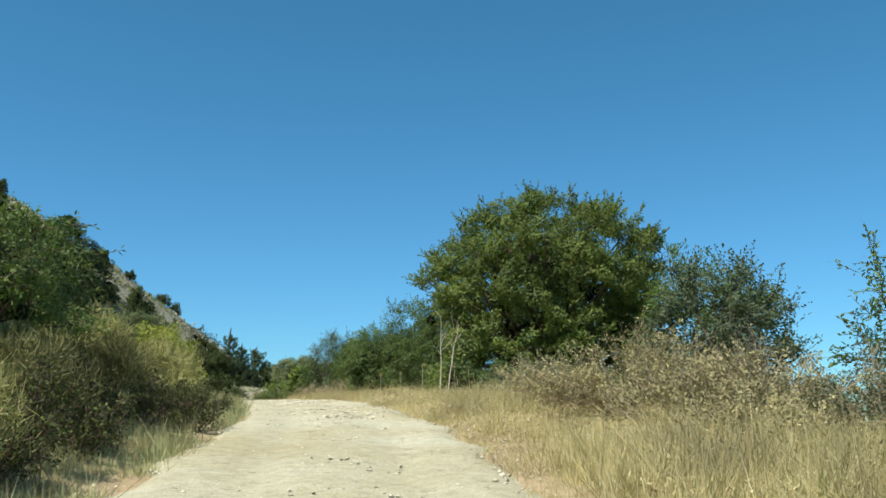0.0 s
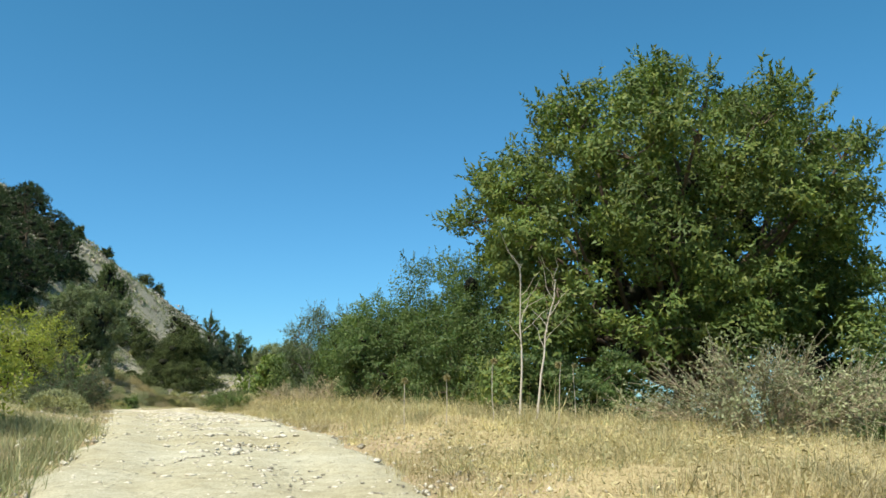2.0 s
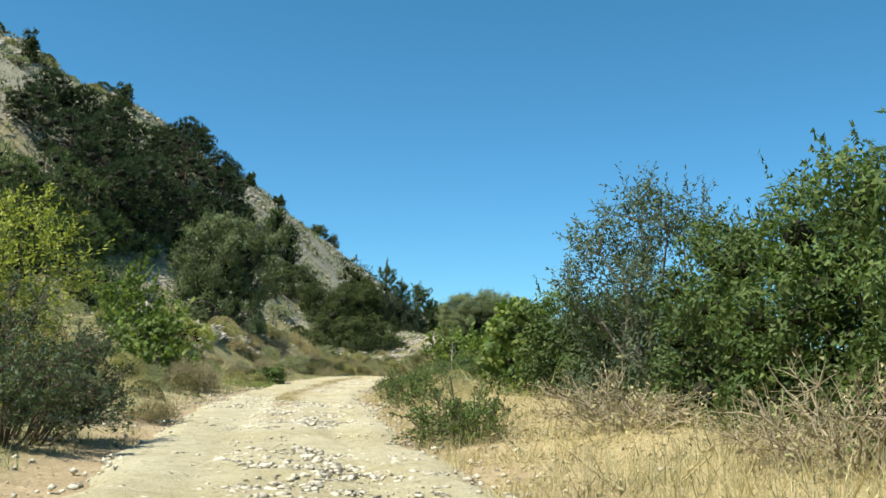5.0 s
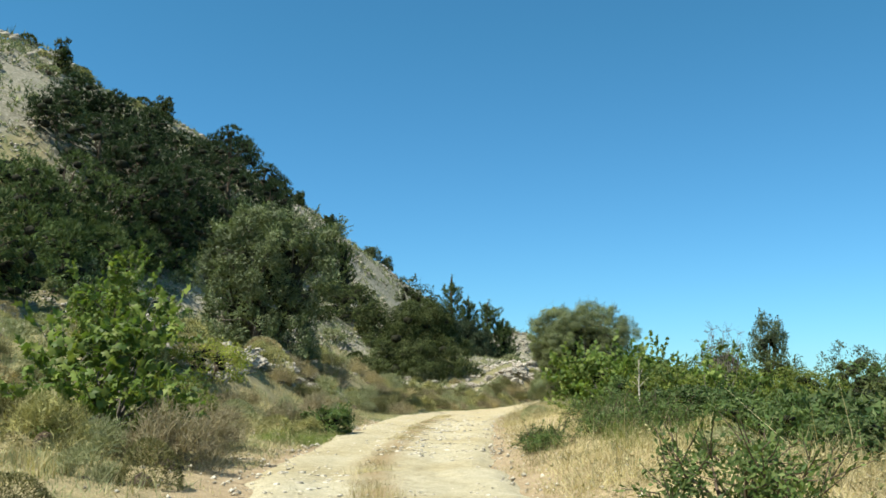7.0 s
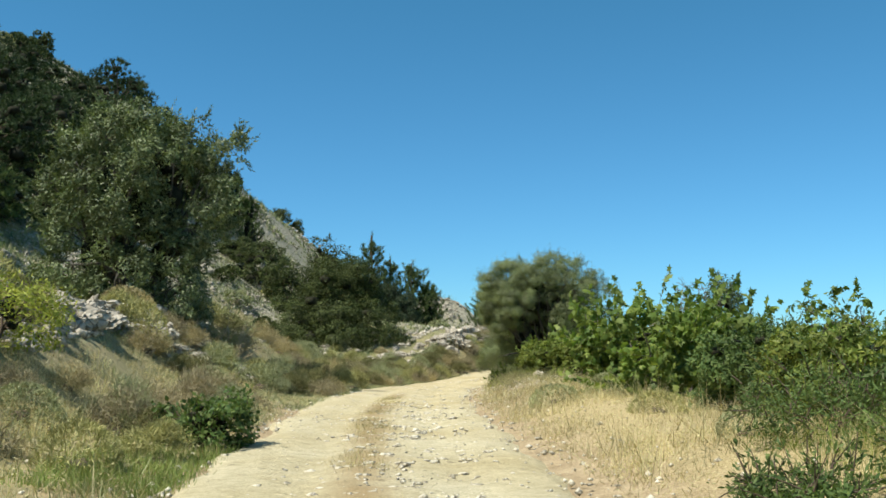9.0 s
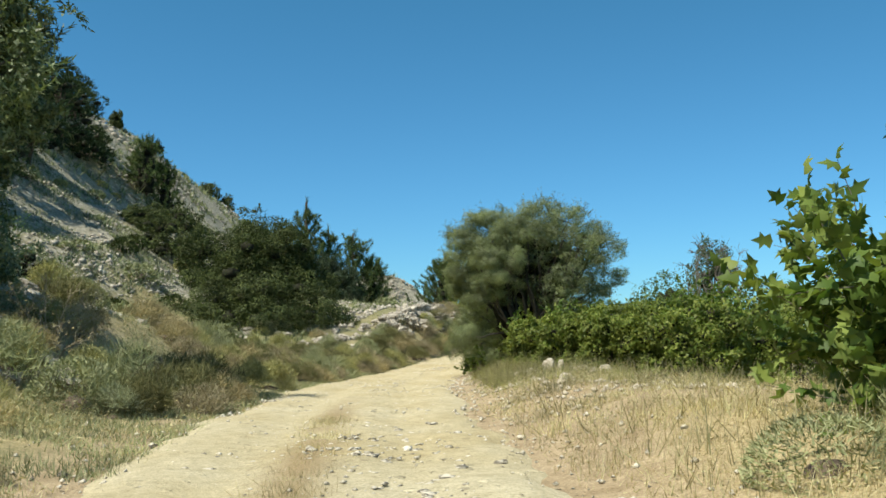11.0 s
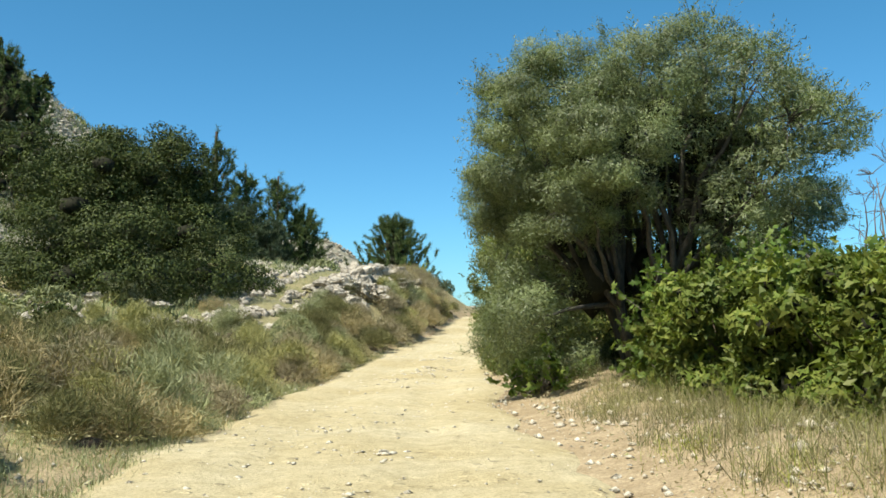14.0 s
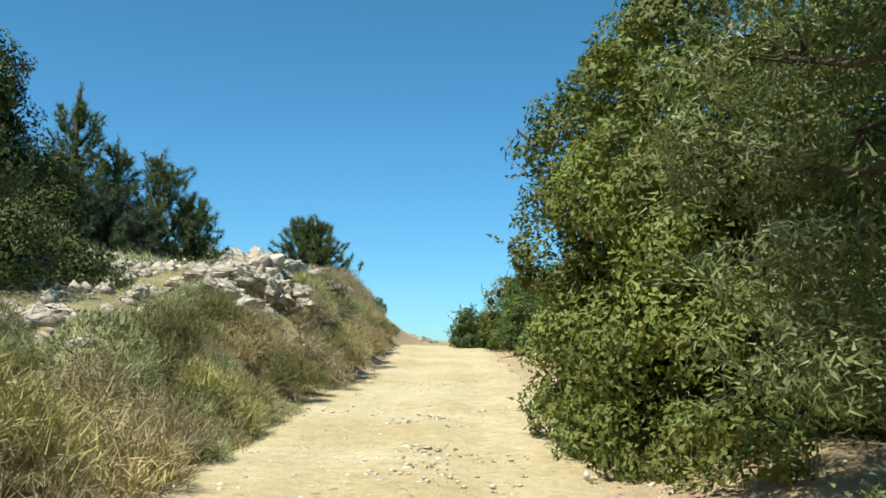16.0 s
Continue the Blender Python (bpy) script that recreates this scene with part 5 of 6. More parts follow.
for i, (lf, lab) in enumerate([("grey", "grey-green low shrub"), ("cushion", "olive low shrub"), ("dark", "dark green low shrub")]):
    protos.append(cushion("slope_shrub", -40.0 - i, 100.0 + 4 * i, 0.8, 0.7, lf, lab + " on the stony slope", 210 + i, n=450, group="slope shrubs", length=0.26, width=0.08))


def heath(name, x, y, rad, h, leaf, label, seed, n=3200, length=0.155, width=0.0095):
    """A low dry heath shrub: a lobed mound of fine upright stalks, ragged at the tips."""
    r = np.random.default_rng(seed)
    e = thing(name, x, y, hz(x, y), label, "shrub", "heath shrubs")
    m = 14
    a, q = r.uniform(0, 6.283, m), np.sqrt(r.random(m))
    lobe = np.stack([np.cos(a) * q * 0.72 * rad, np.sin(a) * q * 0.72 * rad, h * (0.75 * (1 - q ** 2) + 0.05)], -1)
    k = r.integers(0, m, n)
    d = unit(r.normal(size=(n, 3)) + np.array([0, 0, 0.35]))
    d[:, 2] = np.maximum(d[:, 2], -0.2)
    p = lobe[k] + d * np.array([rad, rad, h]) * np.array([0.36, 0.36, 0.42]) * (1 - 0.6 * r.random((n, 1)) ** 2)
    p[:, 2] = np.maximum(p[:, 2], 0.04)
    ways = unit(d * np.array([0.8, 0.8, 0.8]) + np.array([0, 0, 0.55]) + 0.6 * r.normal(size=(n, 3)))
    part("foliage", leaves("foliage", p - ways * length * 0.5, ways, length, width, LEAF[leaf], r, 0.1, True), e, kind="stuff")
    part("core", lumps("core", [(0, 0, 0)], [(rad * 0.26, rad * 0.26, h * 0.2)], r, BARK["brown"], 0.1, 1), e)
    return e


heaths = []
for i, (lf, lab) in enumerate([("heath", "brown dry heath shrub"), ("rusty", "rust-gold dry heath shrub"), ("grey", "grey-green heath shrub"), ("mound", "olive heath shrub"), ("heath", "grey-brown dry heath shrub"), ("sage", "dusty sage-green heath shrub"), ("cushion", "straw-gold dry heath shrub")]):
    heaths.append(heath("heath_shrub", -27.0 - 0.9 * i, 98.0 + 4 * i, 0.75, 0.7, lf, lab + " on the bank beside the track", 240 + i))


def scatter_heath(n, seed, ylo, yhi, vlo, vhi, smin, smax, kinds):
    r = np.random.default_rng(seed)
    for _ in range(n):
        y = r.uniform(ylo, yhi)
        s = r.uniform(smin, smax)
        x = float(road_x(y)) - max(vlo + (vhi - vlo) * r.random() ** 1.2, 2.0 + 0.6 * s)
        copy_thing(heaths[r.choice(kinds)], Matrix.LocRotScale((x, y, hz(x, y) - 0.05), Euler((0, 0, r.uniform(0, 6.28))), (s * r.uniform(0.9, 1.3), s, s * r.uniform(0.7, 1.1))))


scatter_heath(82, 31, 88, 122, 2.3, 9.0, 0.75, 1.5, (1, 1, 3, 3, 6, 6, 0, 2))
scatter_heath(95, 32, 114, 150, 2.1, 5.6, 0.7, 1.4, (0, 4, 2, 1, 0, 6, 3, 3))
scatter_heath(30, 33, 52, 90, 2.4, 10, 0.5, 1.2, (0, 2, 3, 1, 2, 5))
scatter_heath(20, 34, 104, 128, 5.0, 12, 0.8, 1.6, (2, 3, 5, 1))
scatter_heath(46, 35, 62, 96, 2.6, 11, 0.55, 1.25, (1, 6, 0, 1, 4, 3))


def scatter_cushions(n, seed, ylo, yhi, vlo, vhi, side, smin=0.6, smax=1.5, kinds=(0, 1, 2, 3)):
    r = np.random.default_rng(seed)
    for _ in range(n):
        y = r.uniform(ylo, yhi)
        u = side * (vlo + (vhi - vlo) * r.random() ** 1.3)
        s = r.uniform(smin, smax)
        u = side * max(abs(u), 2.3 + 0.7 * s)
        x = float(road_x(min(y, 150.0))) + u
        copy_thing(protos[r.choice(kinds)], Matrix.LocRotScale((x, y, hz(x, y) - 0.06), Euler((0, 0, r.uniform(0, 6.28))), (s, s, s * r.uniform(0.75, 1.15))))


scatter_cushions(14, 1, 5, 31, 2.6, 6.5, -1, 0.5, 1.0, (4, 5, 6))
scatter_cushions(18, 2, 36, 80, 3.2, 12, -1, 0.5, 1.2, (0, 2, 2, 3))
scatter_cushions(16, 3, 78, 128, 3.2, 11, -1, 0.6, 1.2, (4, 5, 6, 5))
scatter_cushions(75, 5, 98, 165, 11, 46, -1, 0.7, 1.7, (7, 8, 7, 9))
scatter_cushions(30, 9, 130, 200, 56, 105, -1, 1.2, 2.6, (7, 8, 9, 9))
scatter_cushions(40, 10, 60, 96, 7, 24, -1, 0.6, 1.4, (0, 2, 1))
scatter_cushions(40, 7, 88, 130, 9, 24, -1, 0.5, 1.3, (7, 8, 7))
scatter_cushions(12, 8, 46, 90, 2.9, 9, -1, 0.5, 1.0, (5, 4, 6))
for x, y, s, q in [(-7.0, 22.6, 2.1, 6), (-8.4, 21.4, 2.3, 6), (-8.0, 25.2, 1.9, 6), (-9.4, 27.4, 2.0, 4), (-6.6, 18.6, 1.7, 4), (-8.2, 17.6, 2.0, 6), (-5.8, 15.0, 1.6, 4), (-7.2, 14.0, 1.9, 6), (-5.2, 11.4, 1.6, 4), (-6.6, 10.0, 1.9, 4), (-4.7, 8.4, 1.4, 6), (-22.6, 74.2, 1.1, 5), (-25.2, 89.6, 1.5, 5), (-24.4, 88.0, 1.0, 4), (-27.3, 105.6, 1.3, 4)]:
    copy_thing(heaths[{4: 3, 5: 2, 6: 6}[q]], Matrix.LocRotScale((x, y, hz(x, y) - 0.06), Euler((0, 0, x * 3)), (s * 0.9, s * 0.9, s)))
scatter_cushions(12, 6, 60, 84, 3.6, 7, 1, 0.4, 0.8, (3, 2))


def scatter_scrub(n, seed, ylo, yhi, vlo, vhi, rmin, rmax, kinds, label, m=1):
    """Bushes of mixed greens over a stretch of the slope, copied from a few grown ones."""
    r = np.random.default_rng(seed)
    grown = []
    for q in range(n):
        y = r.uniform(ylo, yhi)
        x = float(road_x(min(y, 135.0))) - r.uniform(vlo, vhi)
        rad = r.uniform(rmin, rmax)
        if q < len(kinds):
            z = hz(x, y)
            grown.append((shrub("scrub_bush", x, y, z + 1.35 * rad, rad, label, leaf=kinds[q], seed=seed + q, n=1500, length=0.2, width=0.125, boughs=12, size=0.36, plain=True, deep=0.2, group="slope scrub"), rad))
        else:
            ob, r0 = grown[r.integers(len(grown))]
            s = rad / r0
            copy_thing(ob, Matrix.LocRotScale((x, y, hz(x, y) - 0.1), Euler((0, 0, r.uniform(0, 6.28))), (s, s, s * r.uniform(0.85, 1.2))))


scatter_scrub(26, 500, 70, 130, 16, 46, 1.3, 2.8, ("almond", "hedge", "dark", "light", "almond"), "green scrub bush on the stony slope")
for i, (x, y) in enumerate([(-56.6, 129.0), (-56.4, 133.4), (-55.4, 124.6), (-58.2, 126.6), (-53.6, 128.4)]):
    shrub("scrub_bush", x, y, hz(x, y) + 2.5, 1.9, "green scrub bush below the hillside pines", leaf=("almond", "dark", "hedge")[i % 3], seed=590 + i, n=2600, length=0.2, width=0.12, boughs=12, size=0.36, plain=True, deep=0.2)
scatter_scrub(10, 560, 34, 62, 9, 18, 1.0, 2.0, ("almond", "hedge", "broom"), "green scrub bush above the bank")

# ---- stones ----
BLOCKS = [rock_mesh(900 + q, 3, 1.0, 0.85, 0.7, 1.0) for q in range(8)]
CRAGS = [rock_mesh(950 + q, 4, 1.0, 0.85, 0.75, 1.1) for q in range(5)]


def block(x, y, s, seed, label, group, crag=False):
    """A weathered limestone block, one of eight shapes, turned and sized."""
    r = np.random.default_rng(seed)
    ob = new("limestone_block", CRAGS[seed % 5] if crag else BLOCKS[seed % 8])
    ob.matrix_basis = Matrix.LocRotScale((x, y, hz(x, y) + s * r.uniform(-0.1, 0.25)), Euler((r.uniform(-0.4, 0.4), r.uniform(-0.4, 0.4), r.uniform(0, 6.28))), (s * r.uniform(0.8, 1.5), s, s * r.uniform(0.6, 1.1)))
    return tagged(ob, label, "rock", group)


def boulder(x, y, s, seed, label, sx=1.0, sy=0.9, sz=0.7, material=None, group="boulders", sink=0.25):
    ob = new("boulder", rock_mesh(seed, 3, s * sx, s * sy, s * sz, 0.5, material, 0.04))
    ob.location = (x, y, hz(x, y) + s * sz * (1 - 2 * sink) * 0.5)
    ob.rotation_euler = (0, 0, seed * 1.7)
    return tagged(ob, label, "boulder", group)


for i, (x, y, s, sx, sz) in enumerate([(-17.35, 99.3, 0.32, 0.85, 1.15), (-17.15, 97.7, 0.27, 0.7, 1.2), (-16.6, 97.6, 0.36, 1.4, 0.6), (-16.1, 96.9, 0.24, 1.1, 0.8), (-16.5, 95.6, 0.2, 1.2, 0.8), (-17.4, 92.0, 0.14, 1.2, 0.8), (-17.5, 90.9, 0.13, 1.3, 0.8), (-17.8, 91.7, 0.1, 1.1, 0.8), (-17.9, 98.6, 0.15, 1.3, 0.8), (-17.0, 98.6, 0.2, 1.3, 0.7), (-17.6, 97.0, 0.14, 1.2, 0.8), (-16.7, 99.8, 0.25, 1.1, 0.9), (-18.3, 97.9, 0.1, 1.4, 0.8), (-18.0, 96.4, 0.11, 1.2, 0.8)]):
    boulder(x, y, s, 300 + i, "pale cream limestone boulder beside the thicket", sx=sx, sz=sz, material=CREAM, group="pale roadside boulders")
boulder(-30.7, 80.3, 1.1, 308, "large grey limestone boulder at the slope foot", sx=1.2, sz=0.8, group="")
r = np.random.default_rng(310)
for i in range(55):
    y = r.uniform(78, 100)
    x = float(road_x(y)) - 7.2 - 2.2 * r.random() - 0.06 * (y - 78)
    block(x, y, 0.22 + 0.42 * r.random() ** 2, 310 + i, "weathered pale grey limestone block in the outcrop", "outcrop blocks")
for i in range(75):
    y = r.uniform(120, 150)
    x = float(road_x(y)) - 3.6 - 3.2 * r.random() - 2.5 * step(134, 122, y)
    block(x, y, 0.2 + 0.5 * r.random() ** 2, 400 + i, "pale grey limestone block on the bank", "bank outcrop blocks")
for i in range(34):
    y = r.uniform(131, 147)
    x = float(road_x(y)) - 4.0 - 1.8 * r.random()
    block(x, y, 0.4 + 0.65 * r.random() ** 2, 600 + i, "large pale limestone block cropping out of the bank", "bank outcrop blocks", True)
for i in range(10):
    y = 130 + 1.7 * i + r.uniform(-0.5, 0.5)
    block(float(road_x(y)) - 4.9 - 1.4 * r.random(), y, 0.75 + 0.5 * r.random(), 640 + i, "massive fractured limestone outcrop on the bank", "bank outcrop blocks", True)
for i in range(34):
    y = 79 + 14 * (i + r.random()) / 34
    block(-28.0 + 0.06 * (y - 79) + r.normal() * 0.5, y, 0.28 + 0.4 * r.random() ** 1.5, 760 + i, "pale fractured limestone block in the low ledge", "ledge blocks", True)
for i in range(22):
    x, y = r.uniform(-21.5, -16.8), r.uniform(164, 171)
    block(x, y, 0.45 + 0.6 * r.random(), 700 + i, "pale limestone block beyond the crest of the track", "crest blocks")
for i in range(60):
    y = r.uniform(96, 128)
    x = float(road_x(y)) - 9 - 5 * r.random()
    block(x, y, 0.15 + 0.3 * r.random() ** 2, 500 + i, "pale grey limestone block on the slope", "slope blocks")

n = 34000
py = r.uniform(70, 240, n)
pv = 8 + 70 * r.random(n) ** 1.3
px = road_x(np.minimum(py, 135)) - pv
keep = vn(px, py, 9) + 0.6 * vn(px, py, 3.1) + 0.2 * r.random(n) > 0.17
px, py = px[keep], py[keep]
qy = r.uniform(78, 145, 11000)
qx = road_x(np.minimum(qy, 135)) - 8 - 32 * r.random(11000) ** 1.3
keep = vn(qx, qy, 3.4) + 0.6 * vn(qx, qy, 1.4) + 0.3 * r.random(11000) > 0.18
px, py = np.concatenate([px, qx[keep]]), np.concatenate([py, qy[keep]])
qy = r.uniform(108, 165, 6000)
qx = road_x(np.minimum(qy, 135)) - r.uniform(20, 46, 6000)
keep = vn(qx, qy, 5.0) + 0.6 * vn(qx, qy, 1.8) > 0.05
qx, qy = qx[keep], qy[keep]
px, py = np.concatenate([px, qx]), np.concatenate([py, qy])
ps = 0.06 + 0.28 * r.random(len(px)) ** 3 + 0.0006 * py
tagged(new("scree", scatter_mesh("scree", np.stack([px, py, height(px, py)], -1), ps, 5, ROCK, 9, 0.7, True)), "grey limestone scree over the hillside", "scree", kind="stuff")
n = 2600
py = r.uniform(74, 103, n)
px = road_x(py) - 6.6 - 0.05 * (py - 74) - 3.0 * r.random(n) ** 1.4
keep = vn(px, py, 2.6) + 0.5 * vn(px, py, 1.0) > -0.05
px, py = px[keep], py[keep]
ps = 0.05 + 0.24 * r.random(len(px)) ** 3
tagged(new("ledge_rubble", scatter_mesh("ledge_rubble", np.stack([px, py, height(px, py) + 0.03], -1), ps, 13, ROCK, 9, 0.7)), "pale grey broken limestone along a low ledge", "stones", kind="stuff")
n = 1500
py = r.uniform(124, 149, n)
px = road_x(py) - 3.4 - 3.6 * r.random(n) - 1.5 * step(134, 124, py)
keep = vn(px, py, 2.2) + 0.4 * vn(px, py, 0.9) > 0.0
px, py = px[keep], py[keep]
ps = 0.05 + 0.26 * r.random(len(px)) ** 3
tagged(new("bank_rubble", scatter_mesh("bank_rubble", np.stack([px, py, height(px, py) + 0.04], -1), ps, 14, ROCK, 9, 0.7)), "pale broken limestone on the bank", "stones", kind="stuff")
n = 4000
py = r.uniform(125, 225, n)
px = road_x(np.minimum(py, 135)) - r.uniform(48, 108, n)
keep = vn(px, py, 14) + 0.7 * vn(px, py, 5) > 0.02
px, py = px[keep], py[keep]
ps = 0.25 + 0.75 * r.random(len(px)) ** 3
tagged(new("crag_stones", scatter_mesh("crag_stones", np.stack([px, py, height(px, py)], -1), ps, 12, ROCK, 9, 0.7)), "grey limestone crags near the hilltop", "rocks", kind="stuff")
n = 9000
py = r.uniform(160, 285, n)
px = -19.8 - r.uniform(24, 72, n)
keep = vn(px, py, 7) + 0.6 * vn(px, py, 2.5) > -0.12
px, py = px[keep], py[keep]
ps = 0.14 + 0.5 * r.random(len(px)) ** 3
tagged(new("ridge_stones", scatter_mesh("ridge_stones", np.stack([px, py, height(px, py) + 0.02], -1), ps, 17, ROCK, 9, 0.6, True)), "pale broken limestone below the ridge", "rocks", kind="stuff")
n = 14000
py = r.uniform(2, 135, n)
pu = np.clip(r.normal(size=n) * 1.2, -2.4, 2.6)
px = road_x(py) + pu
keep = vn(px, py, 1.6) + 0.5 * r.random(n) > 0.12
px, py = px[keep], py[keep]
ps = 0.010 + 0.045 * r.random(len(px)) ** 3
tagged(new("gravel", scatter_mesh("gravel", np.stack([px, py, height(px, py) + 0.032], -1), ps, 6, PEBBLE, 9, 0.5, True)), "loose pale limestone gravel on the track", "gravel", kind="stuff")
n = 11000
py = np.concatenate([r.uniform(20, 125, 7000), r.uniform(38, 64, 4000)])
px = road_x(py) + np.clip(r.normal(size=n) * 0.8 + 0.35, -2.2, 2.4)
keep = vn(px, py, 2.2) + 0.5 * vn(px, py, 0.8) + 0.35 * step(92, 84, py) > 0.22
px, py = px[keep], py[keep]
ps = 0.02 + 0.075 * r.random(len(px)) ** 3
tagged(new("track_stones", scatter_mesh("track_stones", np.stack([px, py, height(px, py) + 0.03], -1), ps, 11, PEBBLE, 9, 0.42)), "worn limestone lumps set in the track", "stones", kind="stuff")
n = 6500
py = r.uniform(2, 150, n)
pu = np.where(r.random(n) < 0.5, -1, 1) * (1.8 + 2.0 * r.random(n) ** 1.5)
px = road_x(py) + pu
ps = 0.012 + 0.065 * r.random(n) ** 4
tagged(new("edge_stones", scatter_mesh("edge_stones", np.stack([px, py, height(px, py) + 0.01], -1), ps, 7, PEBBLE, 9, 0.7, True)), "loose pale stones along the track edges", "stones", kind="stuff")
n = 3000
py = r.uniform(86, 110, n)
px = road_x(py) + 2.2 + 5.5 * r.random(n) ** 0.7
ps = 0.012 + 0.11 * r.random(n) ** 4
tagged(new("rubble", scatter_mesh("rubble", np.stack([px, py, height(px, py) + 0.02], -1), ps, 8, CREAM, 9, 0.6, True)), "pale stone rubble on the bare verge", "stones", kind="stuff")

n = 5000
py = r.uniform(84, 112, n)
px = road_x(py) + 2.1 + 5.0 * r.random(n)
keep = vn(px, py, 1.8) + 0.5 * vn(px, py, 0.6) > 0.0
px, py = px[keep], py[keep]
ps = 0.008 + 0.022 * r.random(len(px)) ** 2
tagged(new("verge_gravel", scatter_mesh("verge_gravel", np.stack([px, py, height(px, py) + 0.008], -1), ps, 15, CREAM, 9, 0.7, True)), "fine pale gravel on the bare verge", "gravel", kind="stuff")

# ---- grass ----
def grass(name, n, ylo, yhi, ulo, uhi, side, hmin, hmax, leaf, label, seed, blades=12, patch=0.0, width=0.006):
    r = np.random.default_rng(seed)
    if side < 0 and yhi > 44 and ulo < 8:
        hmin, hmax = 0.55 * hmin, 0.55 * hmax
    y = r.uniform(ylo, yhi, n)
    u = side * (ulo + (uhi - ulo) * r.random(n) ** 1.2)
    x = road_x(y) + u
    keep = 0.7 * vn(x, y, 2.5) + 0.5 * vn(x, y, 0.7) + 0.5 > patch
    x, y = x[keep], y[keep]
    h = r.uniform(hmin, hmax, len(x)) * (0.55 + 1.1 * (vn(x, y, 1.3) + 0.5))
    tagged(new(name, grass_mesh(name, x, y, h, seed + 1, leaf, blades, width=width)), label, "grass", kind="stuff")


def chaff(name, n, ylo, yhi, ulo, uhi, side, top, leaf, label, seed, length=0.06, width=0.014):
    """Withered leaves and broken stalks lying and hanging among the grass."""
    r = np.random.default_rng(seed)
    y = r.uniform(ylo, yhi, n)
    x = road_x(y) + side * r.uniform(ulo, uhi, n)
    keep = vn(x, y, 1.6) + 0.6 * vn(x, y, 0.5) > -0.12
    x, y = x[keep], y[keep]
    p = np.stack([x, y, height(x, y) + 0.01 + top * r.random(len(x)) ** 2], -1)
    d = r.normal(size=p.shape) * np.array([1, 1, 0.45])
    tagged(new(name, leaves(name, p, d, length, width, LEAF[leaf], r, 0.1, True)), label, "dry grass", kind="stuff")


chaff("straw_litter", 34000, 4, 34, 2.0, 9, 1, 0.28, "straw", "bleached broken straw among the verge grass", 441)
chaff("straw_litter", 26000, 34, 66, 2.0, 8, 1, 0.28, "straw", "bleached broken straw among the verge grass", 442)
chaff("leaf_litter", 14000, 4, 66, 2.2, 9, 1, 0.34, "dead", "brown withered leaves among the verge grass", 443, 0.06, 0.03)
chaff("straw_litter", 16000, 64, 96, 2.2, 8, 1, 0.18, "straw", "bleached broken straw on the verge", 444)
chaff("straw_litter", 22000, 60, 130, 2.2, 9, -1, 0.25, "straw", "bleached broken straw at the slope foot", 445)
chaff("straw_litter", 26000, 60, 98, 3.5, 13, -1, 0.25, "straw", "bleached broken straw on the slope", 448)
chaff("leaf_litter", 16000, 60, 140, 2.2, 10, -1, 0.35, "dead", "brown withered leaves at the slope foot", 446, 0.06, 0.025)
grass("dry_grass", 9500, 3, 46, 2.0, 9, 1, 0.05, 0.2, "straw", "golden dry grass along the track", 417, 13, 0.2, 0.0026)
grass("dry_grass", 4200, 17, 36, 2.0, 9, 1, 0.06, 0.32, "straw", "golden dry grass along the track", 401, 12, 0.42, 0.0035)
grass("dry_grass", 3200, 4, 24, 2.5, 7, 1, 0.25, 0.55, "straw", "tall golden dry grass on the verge", 435, 12, 0.42, 0.004)
grass("dry_herbs", 1500, 4, 22, 2.6, 8, 1, 0.25, 0.6, "dead", "tall brown withered weeds on the verge", 436, 12, 0.45, 0.004)
grass("dry_stalks", 1600, 3, 66, 2.6, 9, 1, 0.4, 0.75, "straw", "tall thin dry stalks above the grass", 414, 3, 0.5, 0.005)
grass("dry_stalks", 900, 40, 110, 2.6, 9, -1, 0.4, 0.9, "dead", "tall thin dry stalks on the slope foot", 415, 3, 0.5, 0.006)
grass("dry_grass", 3900, 36, 66, 2.0, 8, 1, 0.08, 0.34, "straw", "golden dry grass along the track", 402, 12, 0.42, 0.0035)
grass("dry_grass", 3500, 60, 90, 2.4, 8, 1, 0.05, 0.24, "straw", "short golden dry grass on the verge", 403, 13, 0.3, 0.0035)
grass("dry_grass", 2200, 86, 135, 2.8, 8, 1, 0.04, 0.13, "straw", "sparse dry grass on the bare verge", 409, 12, 0.5, 0.003)
grass("green_herbs", 320, 65, 72, 3.8, 7.5, 1, 0.14, 0.42, "bramble", "feathery green weeds on the verge", 434, 14, 0.45, 0.004)
grass("green_herbs", 400, 88, 116, 2.9, 6.5, 1, 0.12, 0.4, "broom", "tufts of yellow-green weeds on the verge", 418, 20, 0.55, 0.003)
grass("dry_herbs", 1700, 86, 112, 3.3, 8, 1, 0.15, 0.45, "dead", "withered weeds before the thicket", 419, 14, 0.4, 0.003)
grass("dry_herbs", 1100, 94, 113, 3.0, 5.8, 1, 0.14, 0.5, "mound", "olive-brown weeds before the thicket", 433, 16, 0.45, 0.0035)
chaff("leaf_litter", 9000, 88, 114, 2.6, 8, 1, 0.12, "dead", "brown withered leaves on the verge", 447, 0.05, 0.022)
grass("dry_grass", 2200, 56, 88, -0.45, 0.05, 1, 0.04, 0.15, "straw", "thin dry grass strip between the wheel ruts", 413, 10, 0.3, 0.0035)
grass("dry_grass", 3500, 2, 45, 2.0, 6, -1, 0.08, 0.3, "straw", "dry grass at the foot of the bank", 404, 12, 0.3, 0.0035)
grass("dry_grass", 3600, 45, 185, 2.1, 10, -1, 0.08, 0.32, "straw", "dry grass at the foot of the slope", 405, 11, 0.4, 0.006)
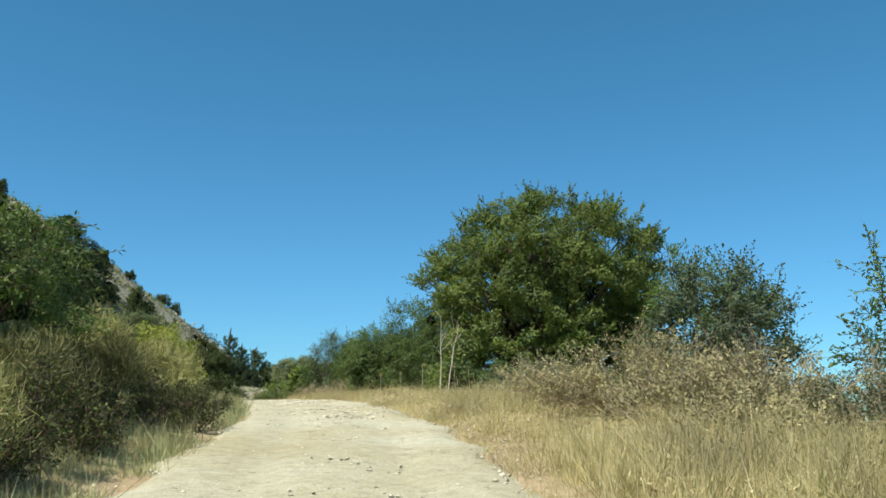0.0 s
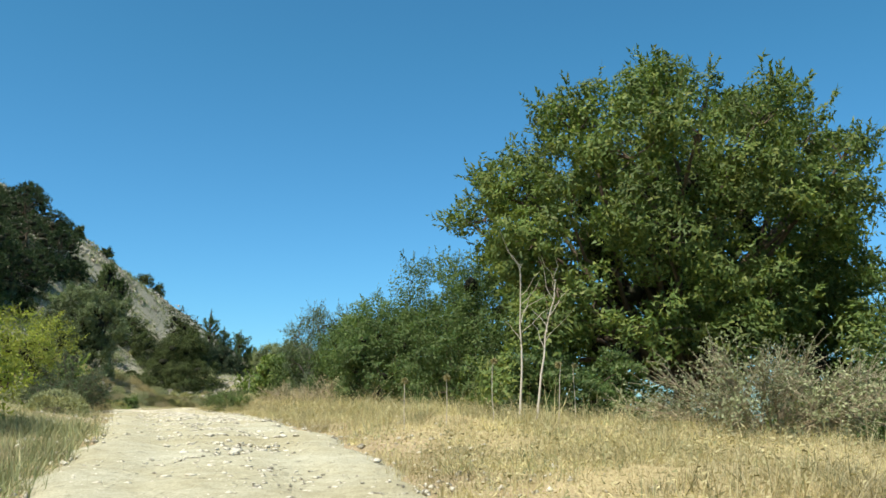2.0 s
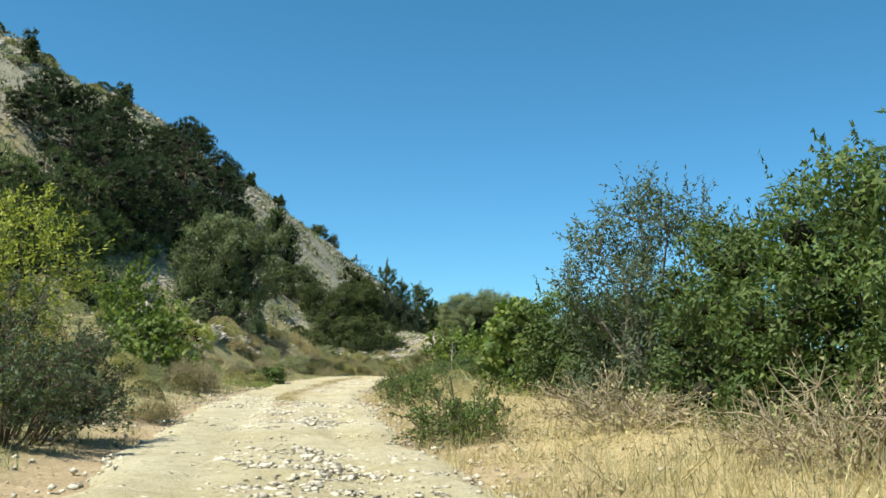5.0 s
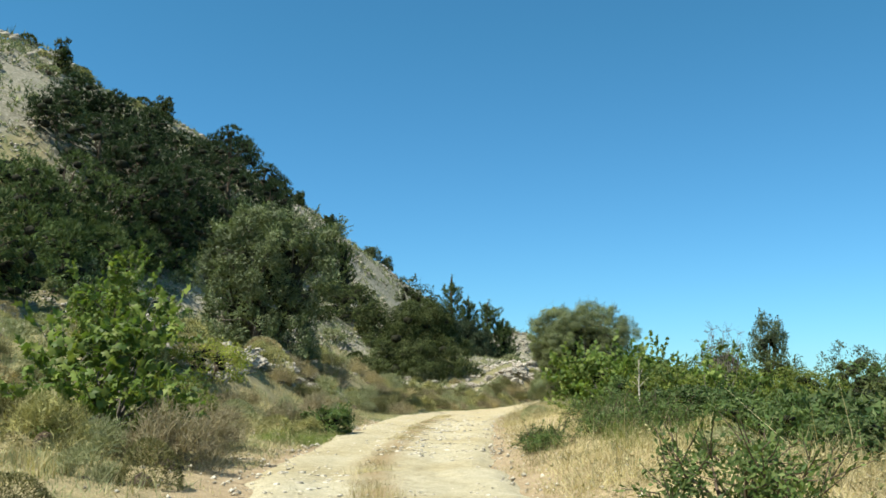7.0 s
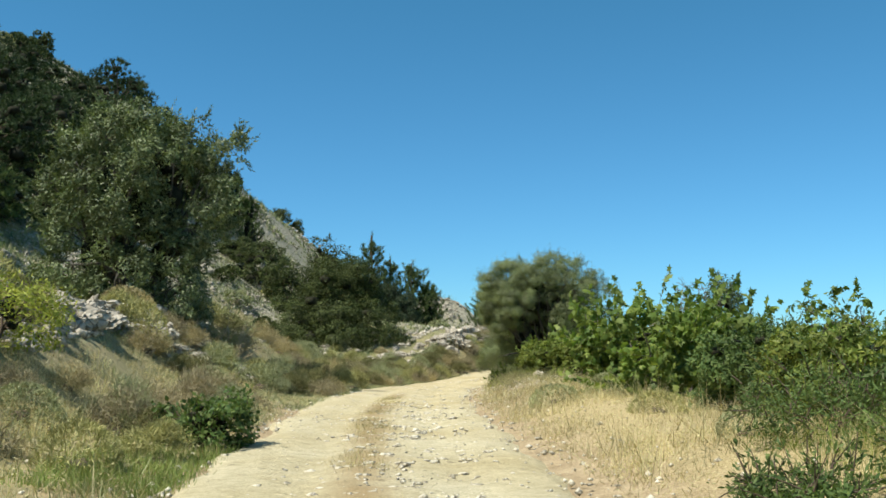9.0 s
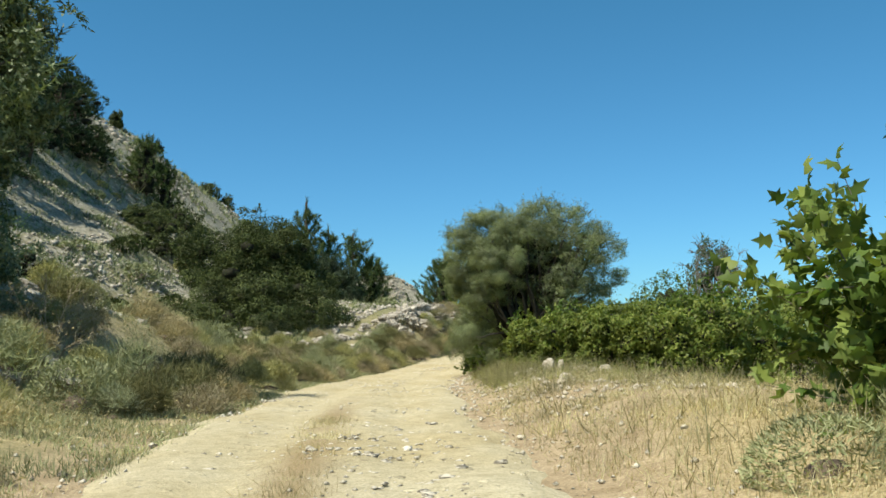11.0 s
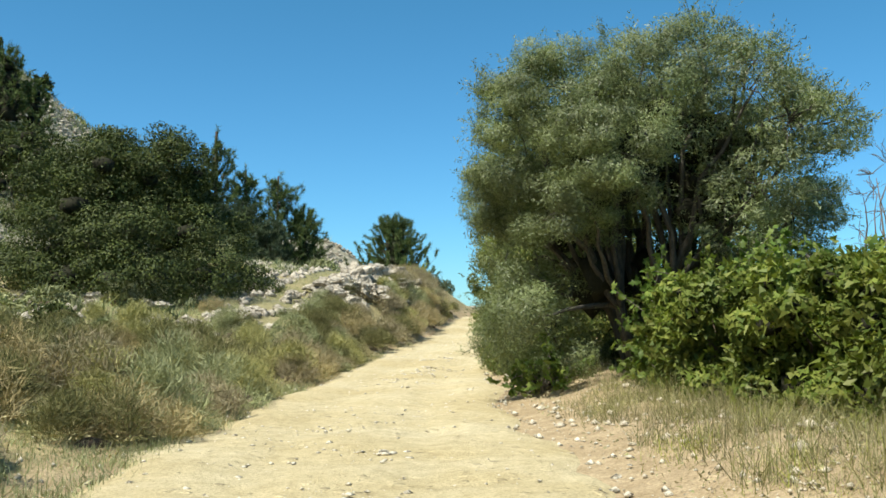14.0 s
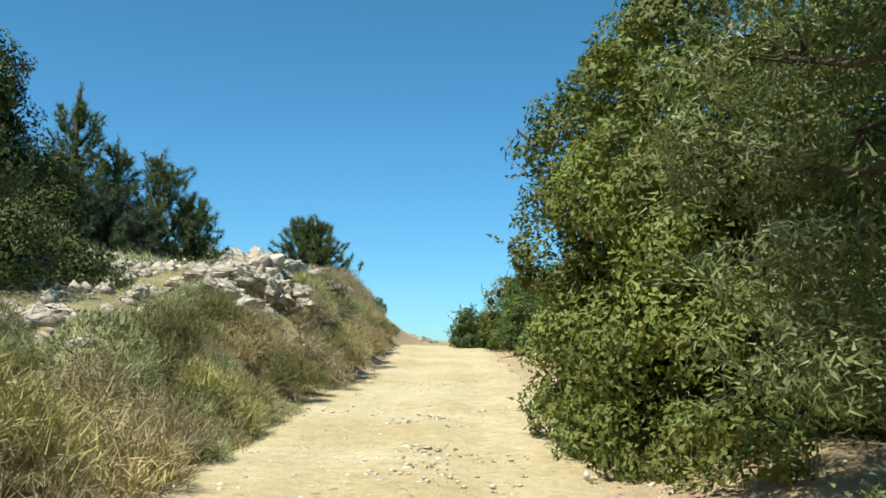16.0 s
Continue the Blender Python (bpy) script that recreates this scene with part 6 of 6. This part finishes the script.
grass("dry_grass", 4000, 62, 112, 2.3, 8, -1, 0.1, 0.36, "straw", "straw-coloured dry grass at the slope foot", 424, 11, 0.4, 0.0035)
grass("dry_herbs", 6500, 40, 150, 2.4, 12, -1, 0.1, 0.38, "grey", "grey-green dry herbs at the foot of the slope", 408, 11, 0.3, 0.007)
grass("dry_herbs", 9000, 120, 230, 44, 105, -1, 0.3, 0.8, "grey", "dry herbs high on the hillside", 416, 6, 0.4, 0.08)
grass("green_herbs", 5000, 130, 250, 40, 105, -1, 0.3, 0.9, "almond", "low green herbs high on the hillside", 437, 6, 0.45, 0.07)
grass("dry_herbs", 9000, 100, 160, 14, 46, -1, 0.15, 0.45, "sage", "sage-green herbs on the stony slope", 438, 7, 0.38, 0.03)
grass("dry_herbs", 6000, 56, 98, 8, 22, -1, 0.1, 0.36, "grey", "grey-green dry herbs on the stony slope", 428, 10, 0.34, 0.009)
grass("dry_grass", 8000, 56, 98, 4, 14, -1, 0.14, 0.45, "straw", "straw-coloured grass on the slope foot", 429, 10, 0.36, 0.005)
grass("dry_herbs", 12500, 94, 190, 9, 48, -1, 0.15, 0.45, "grey", "grey-green dry herbs on the stony slope", 406, 6, 0.36, 0.035)
grass("green_herbs", 7000, 98, 160, 9, 42, -1, 0.15, 0.4, "almond", "low green herbs on the stony slope", 423, 6, 0.45, 0.035)
grass("dry_herbs", 3000, 44, 130, 2.6, 12, -1, 0.12, 0.4, "grey", "grey-green herbs among the dry grass", 411, 10, 0.48, 0.008)
grass("dry_herbs", 1200, 16, 44, 2.4, 9, 1, 0.1, 0.3, "grey", "grey-green half-dry weeds among the straw", 430, 12, 0.45, 0.005)
grass("dry_herbs", 3500, 3, 34, 2.05, 5.5, -1, 0.1, 0.34, "grey", "grey-green herbs at the foot of the bank", 431, 12, 0.3, 0.005)
grass("dry_herbs", 1200, 3, 34, 2.1, 5.5, -1, 0.12, 0.4, "dead", "withered brown weeds at the foot of the bank", 432, 10, 0.45, 0.005)
grass("dry_herbs", 2200, 5, 90, 2.6, 8, 1, 0.16, 0.45, "dead", "withered brown weeds among the straw", 410, 10, 0.5, 0.005)
grass("green_herbs", 900, 20, 66, 2.8, 9, 1, 0.1, 0.3, "almond", "half-green weeds among the straw", 412, 12, 0.5, 0.004)
grass("dry_herbs", 4000, 82, 116, 2.1, 5.5, -1, 0.1, 0.32, "grey", "grey-green herbs along the track edge", 420, 11, 0.28, 0.006)
grass("dry_herbs", 2500, 60, 100, 2.3, 6.5, -1, 0.08, 0.24, "grey", "grey-green herbs along the track edge", 421, 11, 0.5, 0.006)
grass("dry_herbs", 1000, 97, 110, 2.1, 4.2, -1, 0.12, 0.3, "grey", "grey-green herbs along the track edge", 422, 12, 0.05, 0.005)
grass("dry_herbs", 2600, 104, 130, 2.1, 6.0, -1, 0.1, 0.34, "grey", "grey-green herbs along the track edge", 425, 11, 0.25, 0.005)
grass("dry_grass", 1500, 104, 132, 2.1, 5.5, -1, 0.1, 0.3, "straw", "dry grass along the track edge", 426, 11, 0.35, 0.004)
grass("dry_herbs", 1500, 100, 130, 2.2, 7, -1, 0.12, 0.36, "grey", "grey-green herbs along the track edge", 427, 11, 0.4, 0.006)
grass("green_grass", 420, 69.3, 73.2, 2.15, 3.5, -1, 0.12, 0.28, "green", "patch of fresh green grass beside the track", 407, 16, 0.0, 0.006)
